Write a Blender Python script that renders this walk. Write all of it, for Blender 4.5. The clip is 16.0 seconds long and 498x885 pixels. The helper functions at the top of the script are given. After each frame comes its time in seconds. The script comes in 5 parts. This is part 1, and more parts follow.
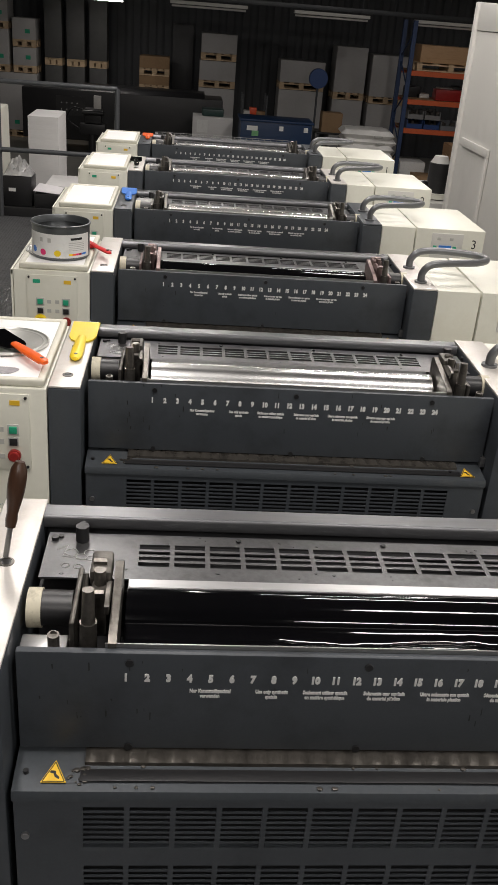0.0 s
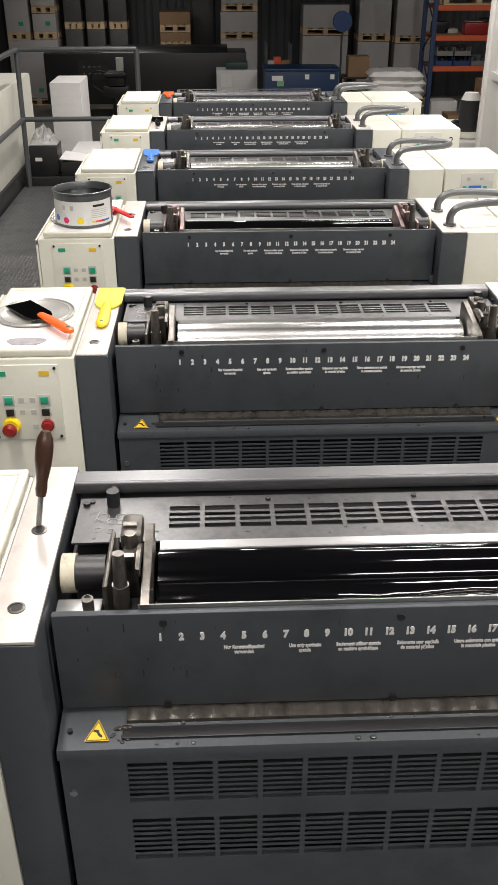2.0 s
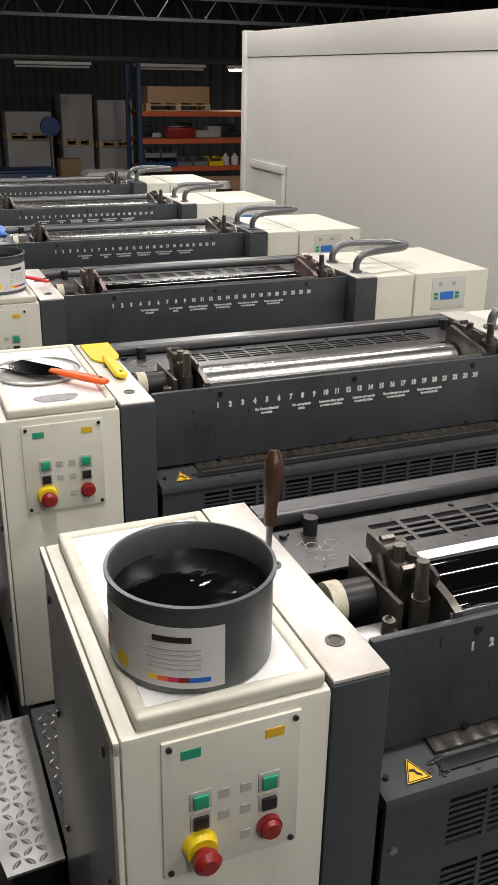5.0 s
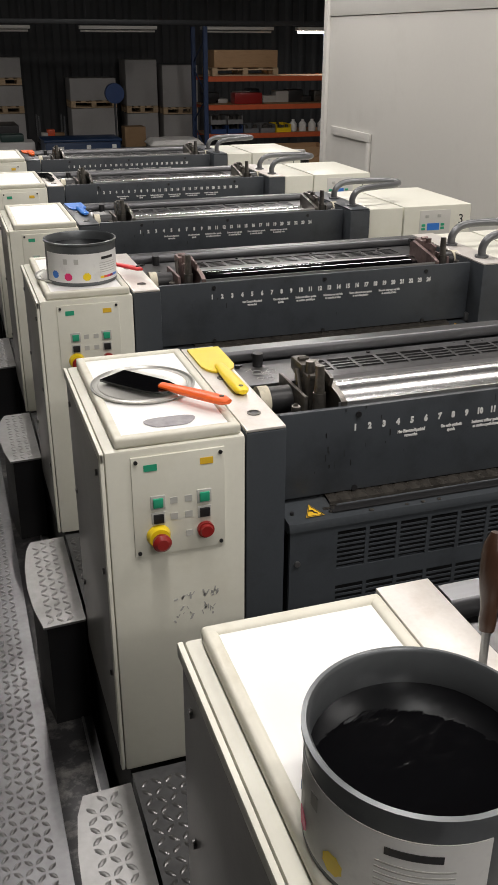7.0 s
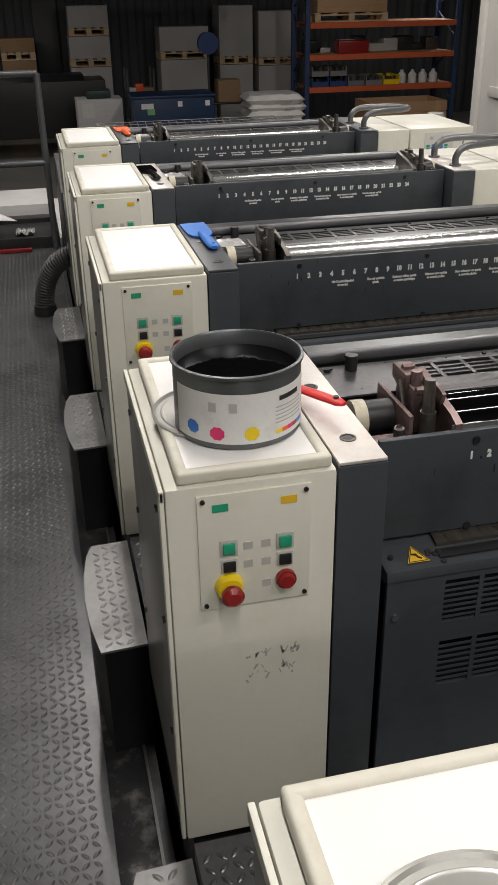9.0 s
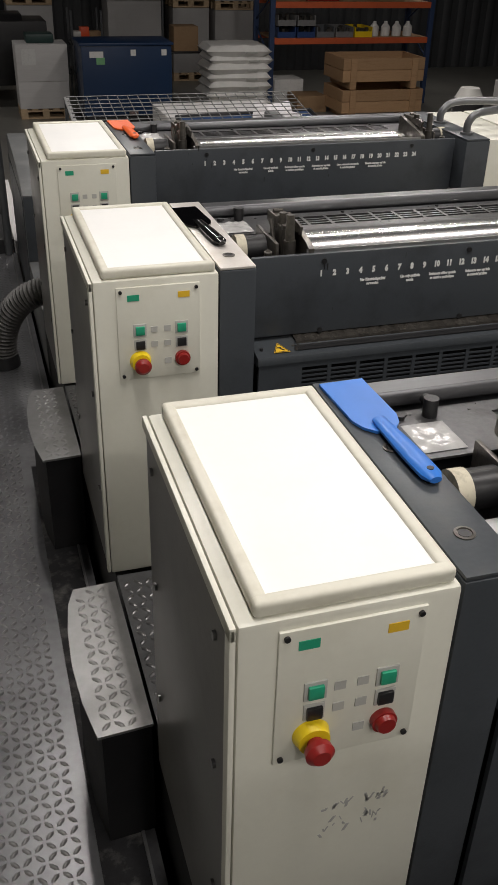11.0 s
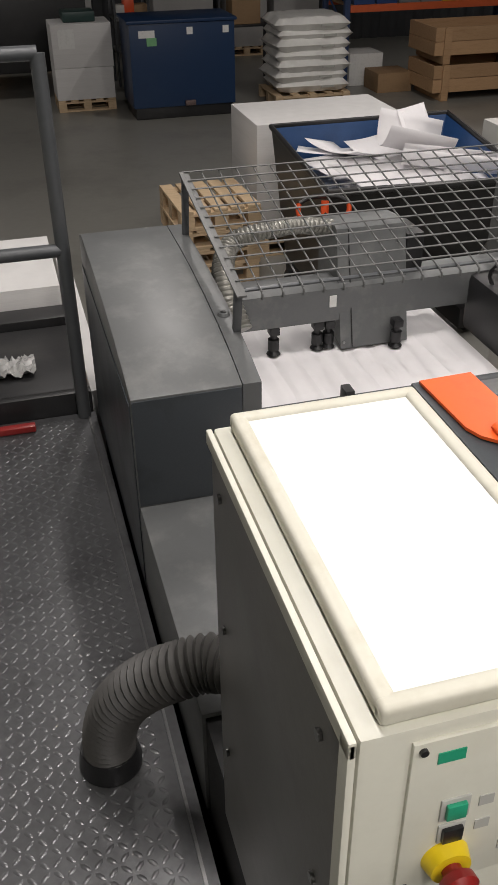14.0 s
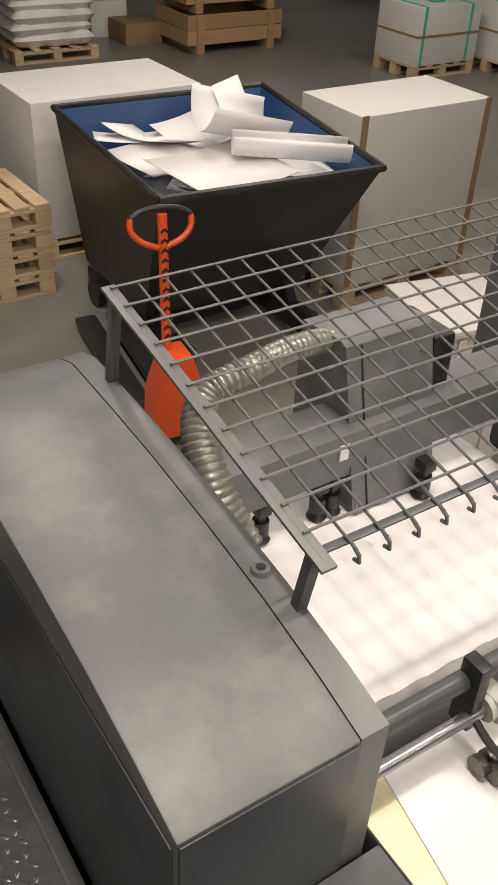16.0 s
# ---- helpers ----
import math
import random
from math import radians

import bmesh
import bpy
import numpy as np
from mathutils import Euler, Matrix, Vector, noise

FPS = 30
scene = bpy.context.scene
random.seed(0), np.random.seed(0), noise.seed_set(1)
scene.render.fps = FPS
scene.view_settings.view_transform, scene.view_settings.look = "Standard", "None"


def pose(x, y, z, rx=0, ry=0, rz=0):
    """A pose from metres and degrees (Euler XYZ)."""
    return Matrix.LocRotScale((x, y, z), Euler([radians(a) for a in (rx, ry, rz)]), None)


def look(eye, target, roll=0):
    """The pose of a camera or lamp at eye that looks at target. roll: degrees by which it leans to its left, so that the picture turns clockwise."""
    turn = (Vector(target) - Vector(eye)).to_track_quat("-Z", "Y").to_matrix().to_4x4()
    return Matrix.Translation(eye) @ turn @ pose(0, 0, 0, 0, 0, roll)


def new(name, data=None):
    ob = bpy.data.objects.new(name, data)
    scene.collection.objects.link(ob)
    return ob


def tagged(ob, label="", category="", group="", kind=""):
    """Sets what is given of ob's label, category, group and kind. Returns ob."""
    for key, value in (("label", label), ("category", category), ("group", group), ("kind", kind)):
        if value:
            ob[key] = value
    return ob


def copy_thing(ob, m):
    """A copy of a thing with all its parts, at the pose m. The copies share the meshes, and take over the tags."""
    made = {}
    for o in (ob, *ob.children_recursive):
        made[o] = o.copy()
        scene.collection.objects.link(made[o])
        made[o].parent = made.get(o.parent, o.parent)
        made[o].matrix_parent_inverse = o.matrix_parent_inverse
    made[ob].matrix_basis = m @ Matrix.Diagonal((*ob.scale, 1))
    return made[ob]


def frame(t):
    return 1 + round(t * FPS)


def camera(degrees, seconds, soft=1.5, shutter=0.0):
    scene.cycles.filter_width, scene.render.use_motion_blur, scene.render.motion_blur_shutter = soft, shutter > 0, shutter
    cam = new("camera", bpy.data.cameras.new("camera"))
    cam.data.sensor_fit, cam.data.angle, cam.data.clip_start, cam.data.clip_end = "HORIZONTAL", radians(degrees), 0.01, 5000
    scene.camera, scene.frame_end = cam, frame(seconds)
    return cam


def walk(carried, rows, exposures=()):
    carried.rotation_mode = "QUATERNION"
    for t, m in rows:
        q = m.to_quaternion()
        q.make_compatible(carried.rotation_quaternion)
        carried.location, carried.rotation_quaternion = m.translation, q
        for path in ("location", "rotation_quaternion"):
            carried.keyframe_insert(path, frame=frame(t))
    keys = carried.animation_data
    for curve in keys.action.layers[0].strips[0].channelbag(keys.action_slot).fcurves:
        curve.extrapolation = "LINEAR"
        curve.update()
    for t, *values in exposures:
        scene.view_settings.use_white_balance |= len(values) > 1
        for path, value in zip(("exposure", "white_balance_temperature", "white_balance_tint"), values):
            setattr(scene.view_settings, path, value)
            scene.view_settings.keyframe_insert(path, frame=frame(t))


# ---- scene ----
cam = camera(31.3, 16.0, shutter=0.0)
# seconds, eye, then yaw, pitch and roll in degrees
PATH = [
    (0.0, 0.052, -0.970, 2.897, -5.45, -26.04, 4.70),
    (0.5, 0.133, -1.009, 2.901, -3.18, -25.89, 1.86),
    (1.0, 0.154, -1.011, 2.898, -2.27, -26.60, 0.44),
    (1.5, 0.141, -1.012, 2.898, -2.11, -27.55, 0.37),
    (2.0, 0.088, -0.971, 2.897, -2.22, -28.88, -0.06),
    (2.5, -0.031, -0.910, 2.894, -6.25, -29.91, 2.22),
    (3.0, -0.151, -0.870, 2.891, -7.46, -29.30, 3.31),
    (3.5, -0.233, -0.804, 2.846, -6.32, -28.42, 3.48),
    (4.0, -0.363, -0.778, 2.724, -11.43, -23.13, 4.78),
    (4.2, -0.427, -0.782, 2.728, -15.84, -22.00, 4.13),
    (6.3, -0.778, -0.765, 2.721, -24.49, -23.48, 0.34),
    (6.5, -0.760, -0.686, 2.713, -22.99, -23.66, 0.68),
    (7.0, -0.670, -0.423, 2.712, -18.40, -24.47, 0.23),
    (7.5, -0.658, -0.158, 2.695, -15.21, -25.54, -0.42),
    (8.0, -0.676, 0.179, 2.699, -16.66, -26.72, -0.51),
    (8.5, -0.635, 0.500, 2.669, -15.47, -27.12, -1.31),
    (9.0, -0.597, 0.835, 2.697, -12.87, -27.42, -0.88),
    (9.5, -0.641, 1.184, 2.689, -14.09, -27.41, 1.63),
    (9.7, -0.663, 1.320, 2.692, -15.06, -27.62, 2.16),
    (11.8, -0.672, 2.808, 2.654, -18.25, -31.58, 1.53),
    (12.0, -0.631, 2.966, 2.643, -17.38, -31.21, 1.14),
    (12.5, -0.594, 3.308, 2.649, -14.41, -31.58, 0.41),
    (13.0, -0.626, 3.661, 2.634, -13.93, -32.57, 0.92),
    (13.5, -0.667, 3.985, 2.640, -15.34, -32.96, 0.97),
    (14.0, -0.663, 4.368, 2.616, -15.33, -32.94, -0.64),
    (14.5, -0.694, 4.689, 2.592, -18.65, -34.44, 1.26),
    (15.0, -0.762, 5.024, 2.592, -27.79, -35.42, 6.06),
    (15.5, -0.764, 5.283, 2.560, -31.39, -35.49, 5.25),
    (16.0, -0.716, 5.580, 2.558, -34.53, -35.99, 3.02),
]


def gaze(x, y, z, yaw, pitch, roll):
    a, b = radians(yaw), radians(pitch)
    way = Vector((-math.sin(a) * math.cos(b), math.cos(a) * math.cos(b), math.sin(b)))
    return look((x, y, z), Vector((x, y, z)) + way, roll)


walk(cam, [(t, gaze(*row)) for t, *row in PATH], [(0.0, -0.16, 6500, 10), (0.4, 0.08, 6500, 10), (0.8, 0.24, 6500, 10), (2.0, 0.40, 6500, 10), (3.0, 0.32, 6500, 10), (3.5, 0.15, 6500, 10), (4.2, 0.05, 6500, 10), (6.3, 0.05, 6500, 10), (7.2, -0.18, 6500, 10),
    (9.5, -0.25, 6500, 10), (12.0, -0.35, 6500, 10), (13.0, -0.3, 6500, 10), (14.0, 0.0, 6500, 10), (14.5, 0.08, 6700, 10), (15.3, 0.20, 7000, 10), (16.0, 0.40, 7100, 10)])

# ---- light ----
world = bpy.data.worlds.new("hall_air")
scene.world = world
world.use_nodes = True
world.node_tree.nodes["Background"].inputs[0].default_value = (0.75, 0.85, 1.0, 1)
world.node_tree.nodes["Background"].inputs[1].default_value = 0.02

P = 0.9618          # distance from one printing unit to the next
BASE = 1.405        # top of the plates between the units
DECK = 1.12         # top of the walkway
U = 2.05            # height of the row of numbers
TUBE_POWER = 46.0


def tube_lamp(x, y, z, length, power, along="y"):
    data = bpy.data.lights.new("tube_light", "AREA")
    data.shape, data.size, data.size_y, data.energy, data.color = "RECTANGLE", 0.12, length, power, (1.0, 0.94, 0.90)
    lamp = new("tube_light", data)
    lamp.matrix_world = pose(x, y, z, 0, 0, 0 if along == "y" else 90)


# ---- materials ----
def mat(name, colour, rough=0.5, metal=0.0, grain=60.0, vary=0.12, bump=0.15, stain=None, stain_amount=0.4, stain_scale=4.0, coat=0.0, spec=0.5,
        stretch=(1, 1, 1), random_tone=0.0):
    m = bpy.data.materials.new(name)
    m.use_nodes = True
    nt = m.node_tree
    bsdf = nt.nodes["Principled BSDF"]
    link = nt.links.new

    def node(kind, **kw):
        n = nt.nodes.new(kind)
        for k, v in kw.items():
            n.inputs[k].default_value = v
        return n
    co = node("ShaderNodeTexCoord")
    mp = node("ShaderNodeMapping", Scale=stretch)
    link(co.outputs["Object"], mp.inputs["Vector"])
    fine = node("ShaderNodeTexNoise", Scale=grain, Detail=4.0)
    big = node("ShaderNodeTexNoise", Scale=stain_scale, Detail=5.0, Roughness=0.65)
    link(mp.outputs[0], fine.inputs["Vector"])
    link(mp.outputs[0], big.inputs["Vector"])
    dark = tuple(c * (1 - vary) for c in colour) + (1,)
    light = tuple(min(1, c * (1 + vary)) for c in colour) + (1,)
    mix = nt.nodes.new("ShaderNodeMix")
    mix.data_type = "RGBA"
    mix.inputs["A"].default_value, mix.inputs["B"].default_value = dark, light
    link(fine.outputs["Fac"], mix.inputs["Factor"])
    ramp = nt.nodes.new("ShaderNodeValToRGB")
    ramp.color_ramp.elements[0].position, ramp.color_ramp.elements[1].position = 0.5, 0.72
    link(big.outputs["Fac"], ramp.inputs[0])
    top = nt.nodes.new("ShaderNodeMix")
    top.data_type = "RGBA"
    amount = node("ShaderNodeMath")
    amount.operation = "MULTIPLY"
    amount.inputs[1].default_value = stain_amount
    link(ramp.outputs[0], amount.inputs[0])
    link(amount.outputs[0], top.inputs["Factor"])
    link(mix.outputs["Result"], top.inputs["A"])
    top.inputs["B"].default_value = (*(stain or tuple(c * 0.6 for c in colour)), 1)
    last = top.outputs["Result"]
    if random_tone:
        info = nt.nodes.new("ShaderNodeObjectInfo")
        hsv = nt.nodes.new("ShaderNodeHueSaturation")
        ml = nt.nodes.new("ShaderNodeMapRange")
        ml.inputs["To Min"].default_value, ml.inputs["To Max"].default_value = 1 - random_tone, 1 + random_tone
        link(info.outputs["Random"], ml.inputs["Value"])
        link(ml.outputs[0], hsv.inputs["Value"])
        link(last, hsv.inputs["Color"])
        last = hsv.outputs[0]
    link(last, bsdf.inputs["Base Color"])
    rr = node("ShaderNodeMapRange")
    rr.inputs["To Min"].default_value, rr.inputs["To Max"].default_value = max(0.02, rough * 0.8), min(1, rough * 1.25)
    link(big.outputs["Fac"], rr.inputs["Value"])
    link(rr.outputs[0], bsdf.inputs["Roughness"])
    bsdf.inputs["Metallic"].default_value = metal
    bsdf.inputs["Coat Weight"].default_value = coat
    bsdf.inputs["Specular IOR Level"].default_value = spec
    if bump:
        b = node("ShaderNodeBump", Strength=bump, Distance=0.002)
        link(fine.outputs["Fac"], b.inputs["Height"])
        link(b.outputs[0], bsdf.inputs["Normal"])
    return m


def glow(name, colour, strength):
    m = bpy.data.materials.new(name)
    m.use_nodes = True
    b = m.node_tree.nodes["Principled BSDF"]
    b.inputs["Base Color"].default_value = (*colour, 1)
    b.inputs["Emission Color"].default_value = (*colour, 1)
    b.inputs["Emission Strength"].default_value = strength
    return m


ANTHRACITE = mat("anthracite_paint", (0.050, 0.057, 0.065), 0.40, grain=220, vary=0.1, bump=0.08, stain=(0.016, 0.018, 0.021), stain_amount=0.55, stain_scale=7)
ANTHRACITE_WORN = mat("worn_anthracite_sheet", (0.058, 0.066, 0.074), 0.36, 0.2, grain=140, vary=0.15, bump=0.06, stain=(0.10, 0.10, 0.095), stain_amount=0.5, stain_scale=9)
CREAM = mat("cream_paint", (0.70, 0.695, 0.605), 0.38, grain=90, vary=0.03, bump=0.05, stain=(0.55, 0.52, 0.41), stain_amount=0.3, stain_scale=6)
CREAM_RIM = mat("cream_plastic_rim", (0.66, 0.645, 0.55), 0.42, grain=90, vary=0.04, bump=0.05, stain=(0.45, 0.41, 0.3), stain_amount=0.4, stain_scale=12)
WHITE_MAT = mat("white_plastic_mat", (0.86, 0.86, 0.84), 0.5, grain=120, vary=0.015, bump=0.03, stain=(0.78, 0.78, 0.76), stain_amount=0.25, stain_scale=9)
SIDE_SHEET = mat("grey_side_sheet", (0.22, 0.215, 0.20), 0.3, 0.55, grain=120, vary=0.08, bump=0.04, stain=(0.13, 0.125, 0.115), stain_amount=0.5, stain_scale=3)
STEEL = mat("brushed_steel", (0.30, 0.30, 0.30), 0.30, 0.85, grain=160, vary=0.12, bump=0.05, stain=(0.13, 0.125, 0.12), stain_amount=0.6, stain_scale=14, stretch=(0.08, 1, 1))
PLATE = mat("oily_steel_plate", (0.088, 0.088, 0.090), 0.32, 0.65, grain=120, vary=0.3, bump=0.12, stain=(0.035, 0.034, 0.032), stain_amount=0.7, stain_scale=17)
STEEL_TOP = mat("stained_steel_plate", (0.66, 0.63, 0.59), 0.36, 0.4, grain=160, vary=0.08, bump=0.05, stain=(0.45, 0.38, 0.31), stain_amount=0.45, stain_scale=11)
GREASY = mat("greasy_steel", (0.15, 0.14, 0.125), 0.35, 0.8, grain=110, vary=0.3, bump=0.3, stain=(0.03, 0.027, 0.024), stain_amount=0.8, stain_scale=22)
RUSTY = mat("ink_stained_steel", (0.22, 0.160, 0.150), 0.4, 0.6, grain=110, vary=0.3, bump=0.3, stain=(0.05, 0.03, 0.03), stain_amount=0.8, stain_scale=22)
ROLLER = mat("polished_roller", (0.58, 0.58, 0.57), 0.25, 1.0, grain=300, vary=0.06, bump=0.03, stain=(0.5, 0.5, 0.48), stain_amount=0.4, stain_scale=9, stretch=(0.6, 0.05, 0.05))
INK = mat("wet_black_ink", (0.0025, 0.0025, 0.003), 0.05, grain=9, vary=0.1, bump=0.0, stain_amount=0.1, spec=0.6)
INK_STIRRED = mat("stirred_black_ink", (0.0025, 0.0025, 0.003), 0.05, grain=50, vary=0.1, bump=0.17, stain_amount=0.1, spec=0.6, stretch=(2.4, 0.7, 1.0))
BLACK = mat("black_plastic", (0.014, 0.014, 0.015), 0.4, grain=150, vary=0.2, bump=0.1, stain=(0.03, 0.03, 0.03))
# near-black for the bases, and for shade put behind the open slots
DARK = mat("inside_shade_and_black_base", (0.010, 0.010, 0.011), 0.6, grain=80, vary=0.2)
PRINT = mat("white_print", (0.72, 0.72, 0.70), 0.6, bump=0.0, vary=0.08, stain=(0.4, 0.4, 0.39), stain_scale=30)
SCRIBBLE = mat("chalk_marks", (0.42, 0.42, 0.41), 0.7, vary=0.2, bump=0.0)
OILY_BAR = mat("oily_brown_bar", (0.085, 0.078, 0.068), 0.24, 0.6, grain=90, vary=0.4, bump=0.25, stain=(0.02, 0.018, 0.015), stain_amount=0.8, stain_scale=20)
BAR = mat("grey_flat_bar", (0.14, 0.142, 0.148), 0.30, 0.8, grain=160, vary=0.12, bump=0.05, stain=(0.09, 0.09, 0.09), stain_amount=0.6, stain_scale=12, stretch=(0.1, 1, 1))
SCUFF = mat("grey_torn_print", (0.40, 0.40, 0.38), 0.6, vary=0.3, bump=0.0)
YELLOW = mat("warning_yellow", (0.80, 0.50, 0.03), 0.45, vary=0.05, bump=0.03, stain=(0.5, 0.32, 0.04), stain_scale=30)
YELLOW_PLASTIC = mat("yellow_plastic", (0.85, 0.62, 0.015), 0.35, vary=0.03, bump=0.04, stain=(0.7, 0.48, 0.02))
BLUE_PLASTIC = mat("blue_plastic", (0.03, 0.18, 0.62), 0.35, vary=0.03, bump=0.04)
ORANGE_PLASTIC = mat("orange_plastic", (0.85, 0.13, 0.02), 0.35, vary=0.03, bump=0.04, stain=(0.6, 0.08, 0.02), stain_scale=30)
RED = mat("red_plastic", (0.27, 0.016, 0.014), 0.32, vary=0.05, bump=0.03, stain=(0.2, 0.01, 0.01), stain_scale=30)
GREEN = mat("green_key", (0.02, 0.34, 0.19), 0.4, vary=0.05, bump=0.03, stain=(0.01, 0.2, 0.1), stain_scale=40)
GREY_KEY = mat("grey_legend", (0.45, 0.45, 0.42), 0.5, vary=0.05, bump=0.03)
TIN = mat("grey_tin", (0.13, 0.14, 0.145), 0.36, 0.6, grain=90, vary=0.08, bump=0.05, stain=(0.08, 0.08, 0.085), stain_scale=10)
PAPER = mat("white_paper", (0.81, 0.79, 0.80), 0.7, grain=30, vary=0.03, bump=0.05, stain=(0.62, 0.61, 0.63), stain_amount=0.3, stain_scale=3)
STACK_SIDE = mat("paper_stack_side", (0.64, 0.63, 0.62), 0.75, grain=60, vary=0.1, bump=0.4, stain=(0.5, 0.49, 0.47), stain_scale=2.5, stretch=(0.2, 0.2, 6))
WRAPPED = mat("wrapped_paper", (0.52, 0.51, 0.48), 0.4, grain=20, vary=0.08, bump=0.4, stain=(0.4, 0.38, 0.34), stain_scale=2)
WOOD = mat("pale_pallet_wood", (0.58, 0.43, 0.27), 0.7, grain=30, vary=0.2, bump=0.3, stain=(0.33, 0.22, 0.12), stretch=(1, 8, 8), random_tone=0.12)
CRATE_WOOD = mat("crate_wood", (0.43, 0.265, 0.14), 0.65, grain=25, vary=0.2, bump=0.3, stain=(0.25, 0.13, 0.06), stretch=(1, 8, 8), random_tone=0.12)
CARD = mat("brown_cardboard", (0.30, 0.19, 0.10), 0.75, grain=40, vary=0.08, bump=0.15)
RACK_BLUE = mat("rack_blue", (0.03, 0.055, 0.13), 0.45, vary=0.08)
RACK_ORANGE = mat("rack_orange", (0.62, 0.12, 0.04), 0.45, vary=0.08, stain=(0.4, 0.08, 0.03))
CAB_BLUE = mat("dark_blue_paint", (0.008, 0.030, 0.085), 0.4, vary=0.08, stain=(0.008, 0.025, 0.07), stain_scale=3)
BLUE_IN = mat("blue_paint", (0.02, 0.07, 0.20), 0.4, vary=0.08, stain=(0.01, 0.03, 0.1))
SKIP_GREY = mat("grey_black_skip_paint", (0.030, 0.030, 0.031), 0.4, 0.2, vary=0.1, stain=(0.09, 0.085, 0.08), stain_scale=4)
CONCRETE = mat("polished_concrete", (0.21, 0.205, 0.185), 0.33, grain=14, vary=0.1, bump=0.06, stain=(0.10, 0.097, 0.088), stain_amount=0.6, stain_scale=0.7)
HALL_WALL = mat("dark_cladding", (0.055, 0.058, 0.062), 0.6, grain=20, vary=0.1, stain=(0.03, 0.03, 0.032), stain_scale=0.8)
ROOF = mat("dark_roof", (0.03, 0.03, 0.032), 0.7, grain=10, vary=0.1)
PARTITION = mat("off_white_panel", (0.62, 0.61, 0.575), 0.5, grain=40, vary=0.02, bump=0.03, stain=(0.55, 0.54, 0.5), stain_amount=0.3, stain_scale=1.2)
PARTITION_GREY = mat("greige_panel", (0.60, 0.59, 0.555), 0.5, grain=40, vary=0.02, bump=0.03, stain=(0.38, 0.37, 0.34), stain_amount=0.3, stain_scale=1.2)
CHEQUER = mat("chequer_plate", (0.135, 0.137, 0.142), 0.32, 0.5, grain=60, vary=0.25, bump=0.15, stain=(0.045, 0.045, 0.047), stain_amount=0.8, stain_scale=3.5)
CHEQUER_BRIGHT = mat("bright_chequer_plate", (0.22, 0.22, 0.218), 0.40, 0.6, grain=60, vary=0.18, bump=0.15, stain=(0.11, 0.108, 0.105), stain_amount=0.5, stain_scale=7)
WORN_STUD = mat("polished_plate_stud", (0.165, 0.164, 0.163), 0.30, 0.65, grain=60, vary=0.25, bump=0.05, stain=(0.07, 0.07, 0.07), stain_amount=0.8, stain_scale=3.5)
WORN_EDGE = mat("scuffed_black_plate", (0.032, 0.032, 0.034), 0.3, 0.4, grain=70, vary=0.3, bump=0.2, stain=(0.30, 0.29, 0.27), stain_amount=0.55, stain_scale=16)
STEP_BLACK = mat("dull_black_sheet", (0.009, 0.009, 0.010), 0.55, grain=120, vary=0.2, bump=0.08, stain=(0.02, 0.02, 0.02), spec=0.25)
PALE_WRAP = mat("pale_paper_wrap", (0.56, 0.52, 0.40), 0.6, grain=60, vary=0.1, bump=0.5, stain=(0.10, 0.085, 0.06), stain_amount=0.8, stain_scale=26)
HOSE = mat("grey_black_hose", (0.055, 0.053, 0.05), 0.5, grain=80, vary=0.15, bump=0.1)
CLEAR_HOSE = mat("silver_hose", (0.25, 0.245, 0.22), 0.33, 0.5, grain=80, vary=0.15)
RAIL = mat("grey_rail_paint", (0.07, 0.075, 0.08), 0.4, 0.2, vary=0.1, stain=(0.12, 0.12, 0.12))
WIRE = mat("galvanised_wire", (0.16, 0.162, 0.16), 0.5, 0.5, vary=0.1, bump=0.05)
FEEDER = mat("feeder_grey", (0.125, 0.130, 0.131), 0.42, 0.1, grain=90, vary=0.06, bump=0.04, stain=(0.215, 0.218, 0.212), stain_amount=0.65, stain_scale=9)
BRASS = mat("perforated_bronze", (0.78, 0.69, 0.48), 0.32, 0.55, grain=500, vary=0.3, bump=0.3)
JACK = mat("orange_red_paint", (0.75, 0.09, 0.02), 0.35, vary=0.04, stain=(0.5, 0.06, 0.02))
CHROME = mat("grey_coated_tube", (0.16, 0.165, 0.17), 0.36, 0.6, vary=0.06, bump=0.02)
FILM = mat("white_film_bags", (0.76, 0.75, 0.72), 0.35, grain=12, vary=0.05, bump=0.3, stain=(0.54, 0.53, 0.5), stain_scale=5)
TEAL = mat("teal_strap", (0.06, 0.48, 0.36), 0.5)
HANDLE_WOOD = mat("dark_varnished_wood", (0.050, 0.024, 0.014), 0.3, grain=60, vary=0.3, stretch=(6, 6, 1))
PLASTIC_FILM = mat("crumpled_clear_plastic", (0.42, 0.42, 0.41), 0.15, grain=40, vary=0.2, bump=0.6, stain=(0.2, 0.2, 0.2), stain_scale=18)


# ---- shapes ----
def bm_new():
    return bmesh.new()


def box(bm, a, b, bev=0.0, seg=2):
    c = [(p + q) / 2 for p, q in zip(a, b)]
    s = [abs(q - p) for p, q in zip(a, b)]
    got = bmesh.ops.create_cube(bm, size=1.0, matrix=Matrix.Translation(c) @ Matrix.Diagonal((*s, 1)))
    if bev:
        edges = list({e for v in got["verts"] for e in v.link_edges})
        bmesh.ops.bevel(bm, geom=edges, offset=min(bev, min(s) * 0.45), segments=seg, profile=0.6, affect="EDGES")
    return bm


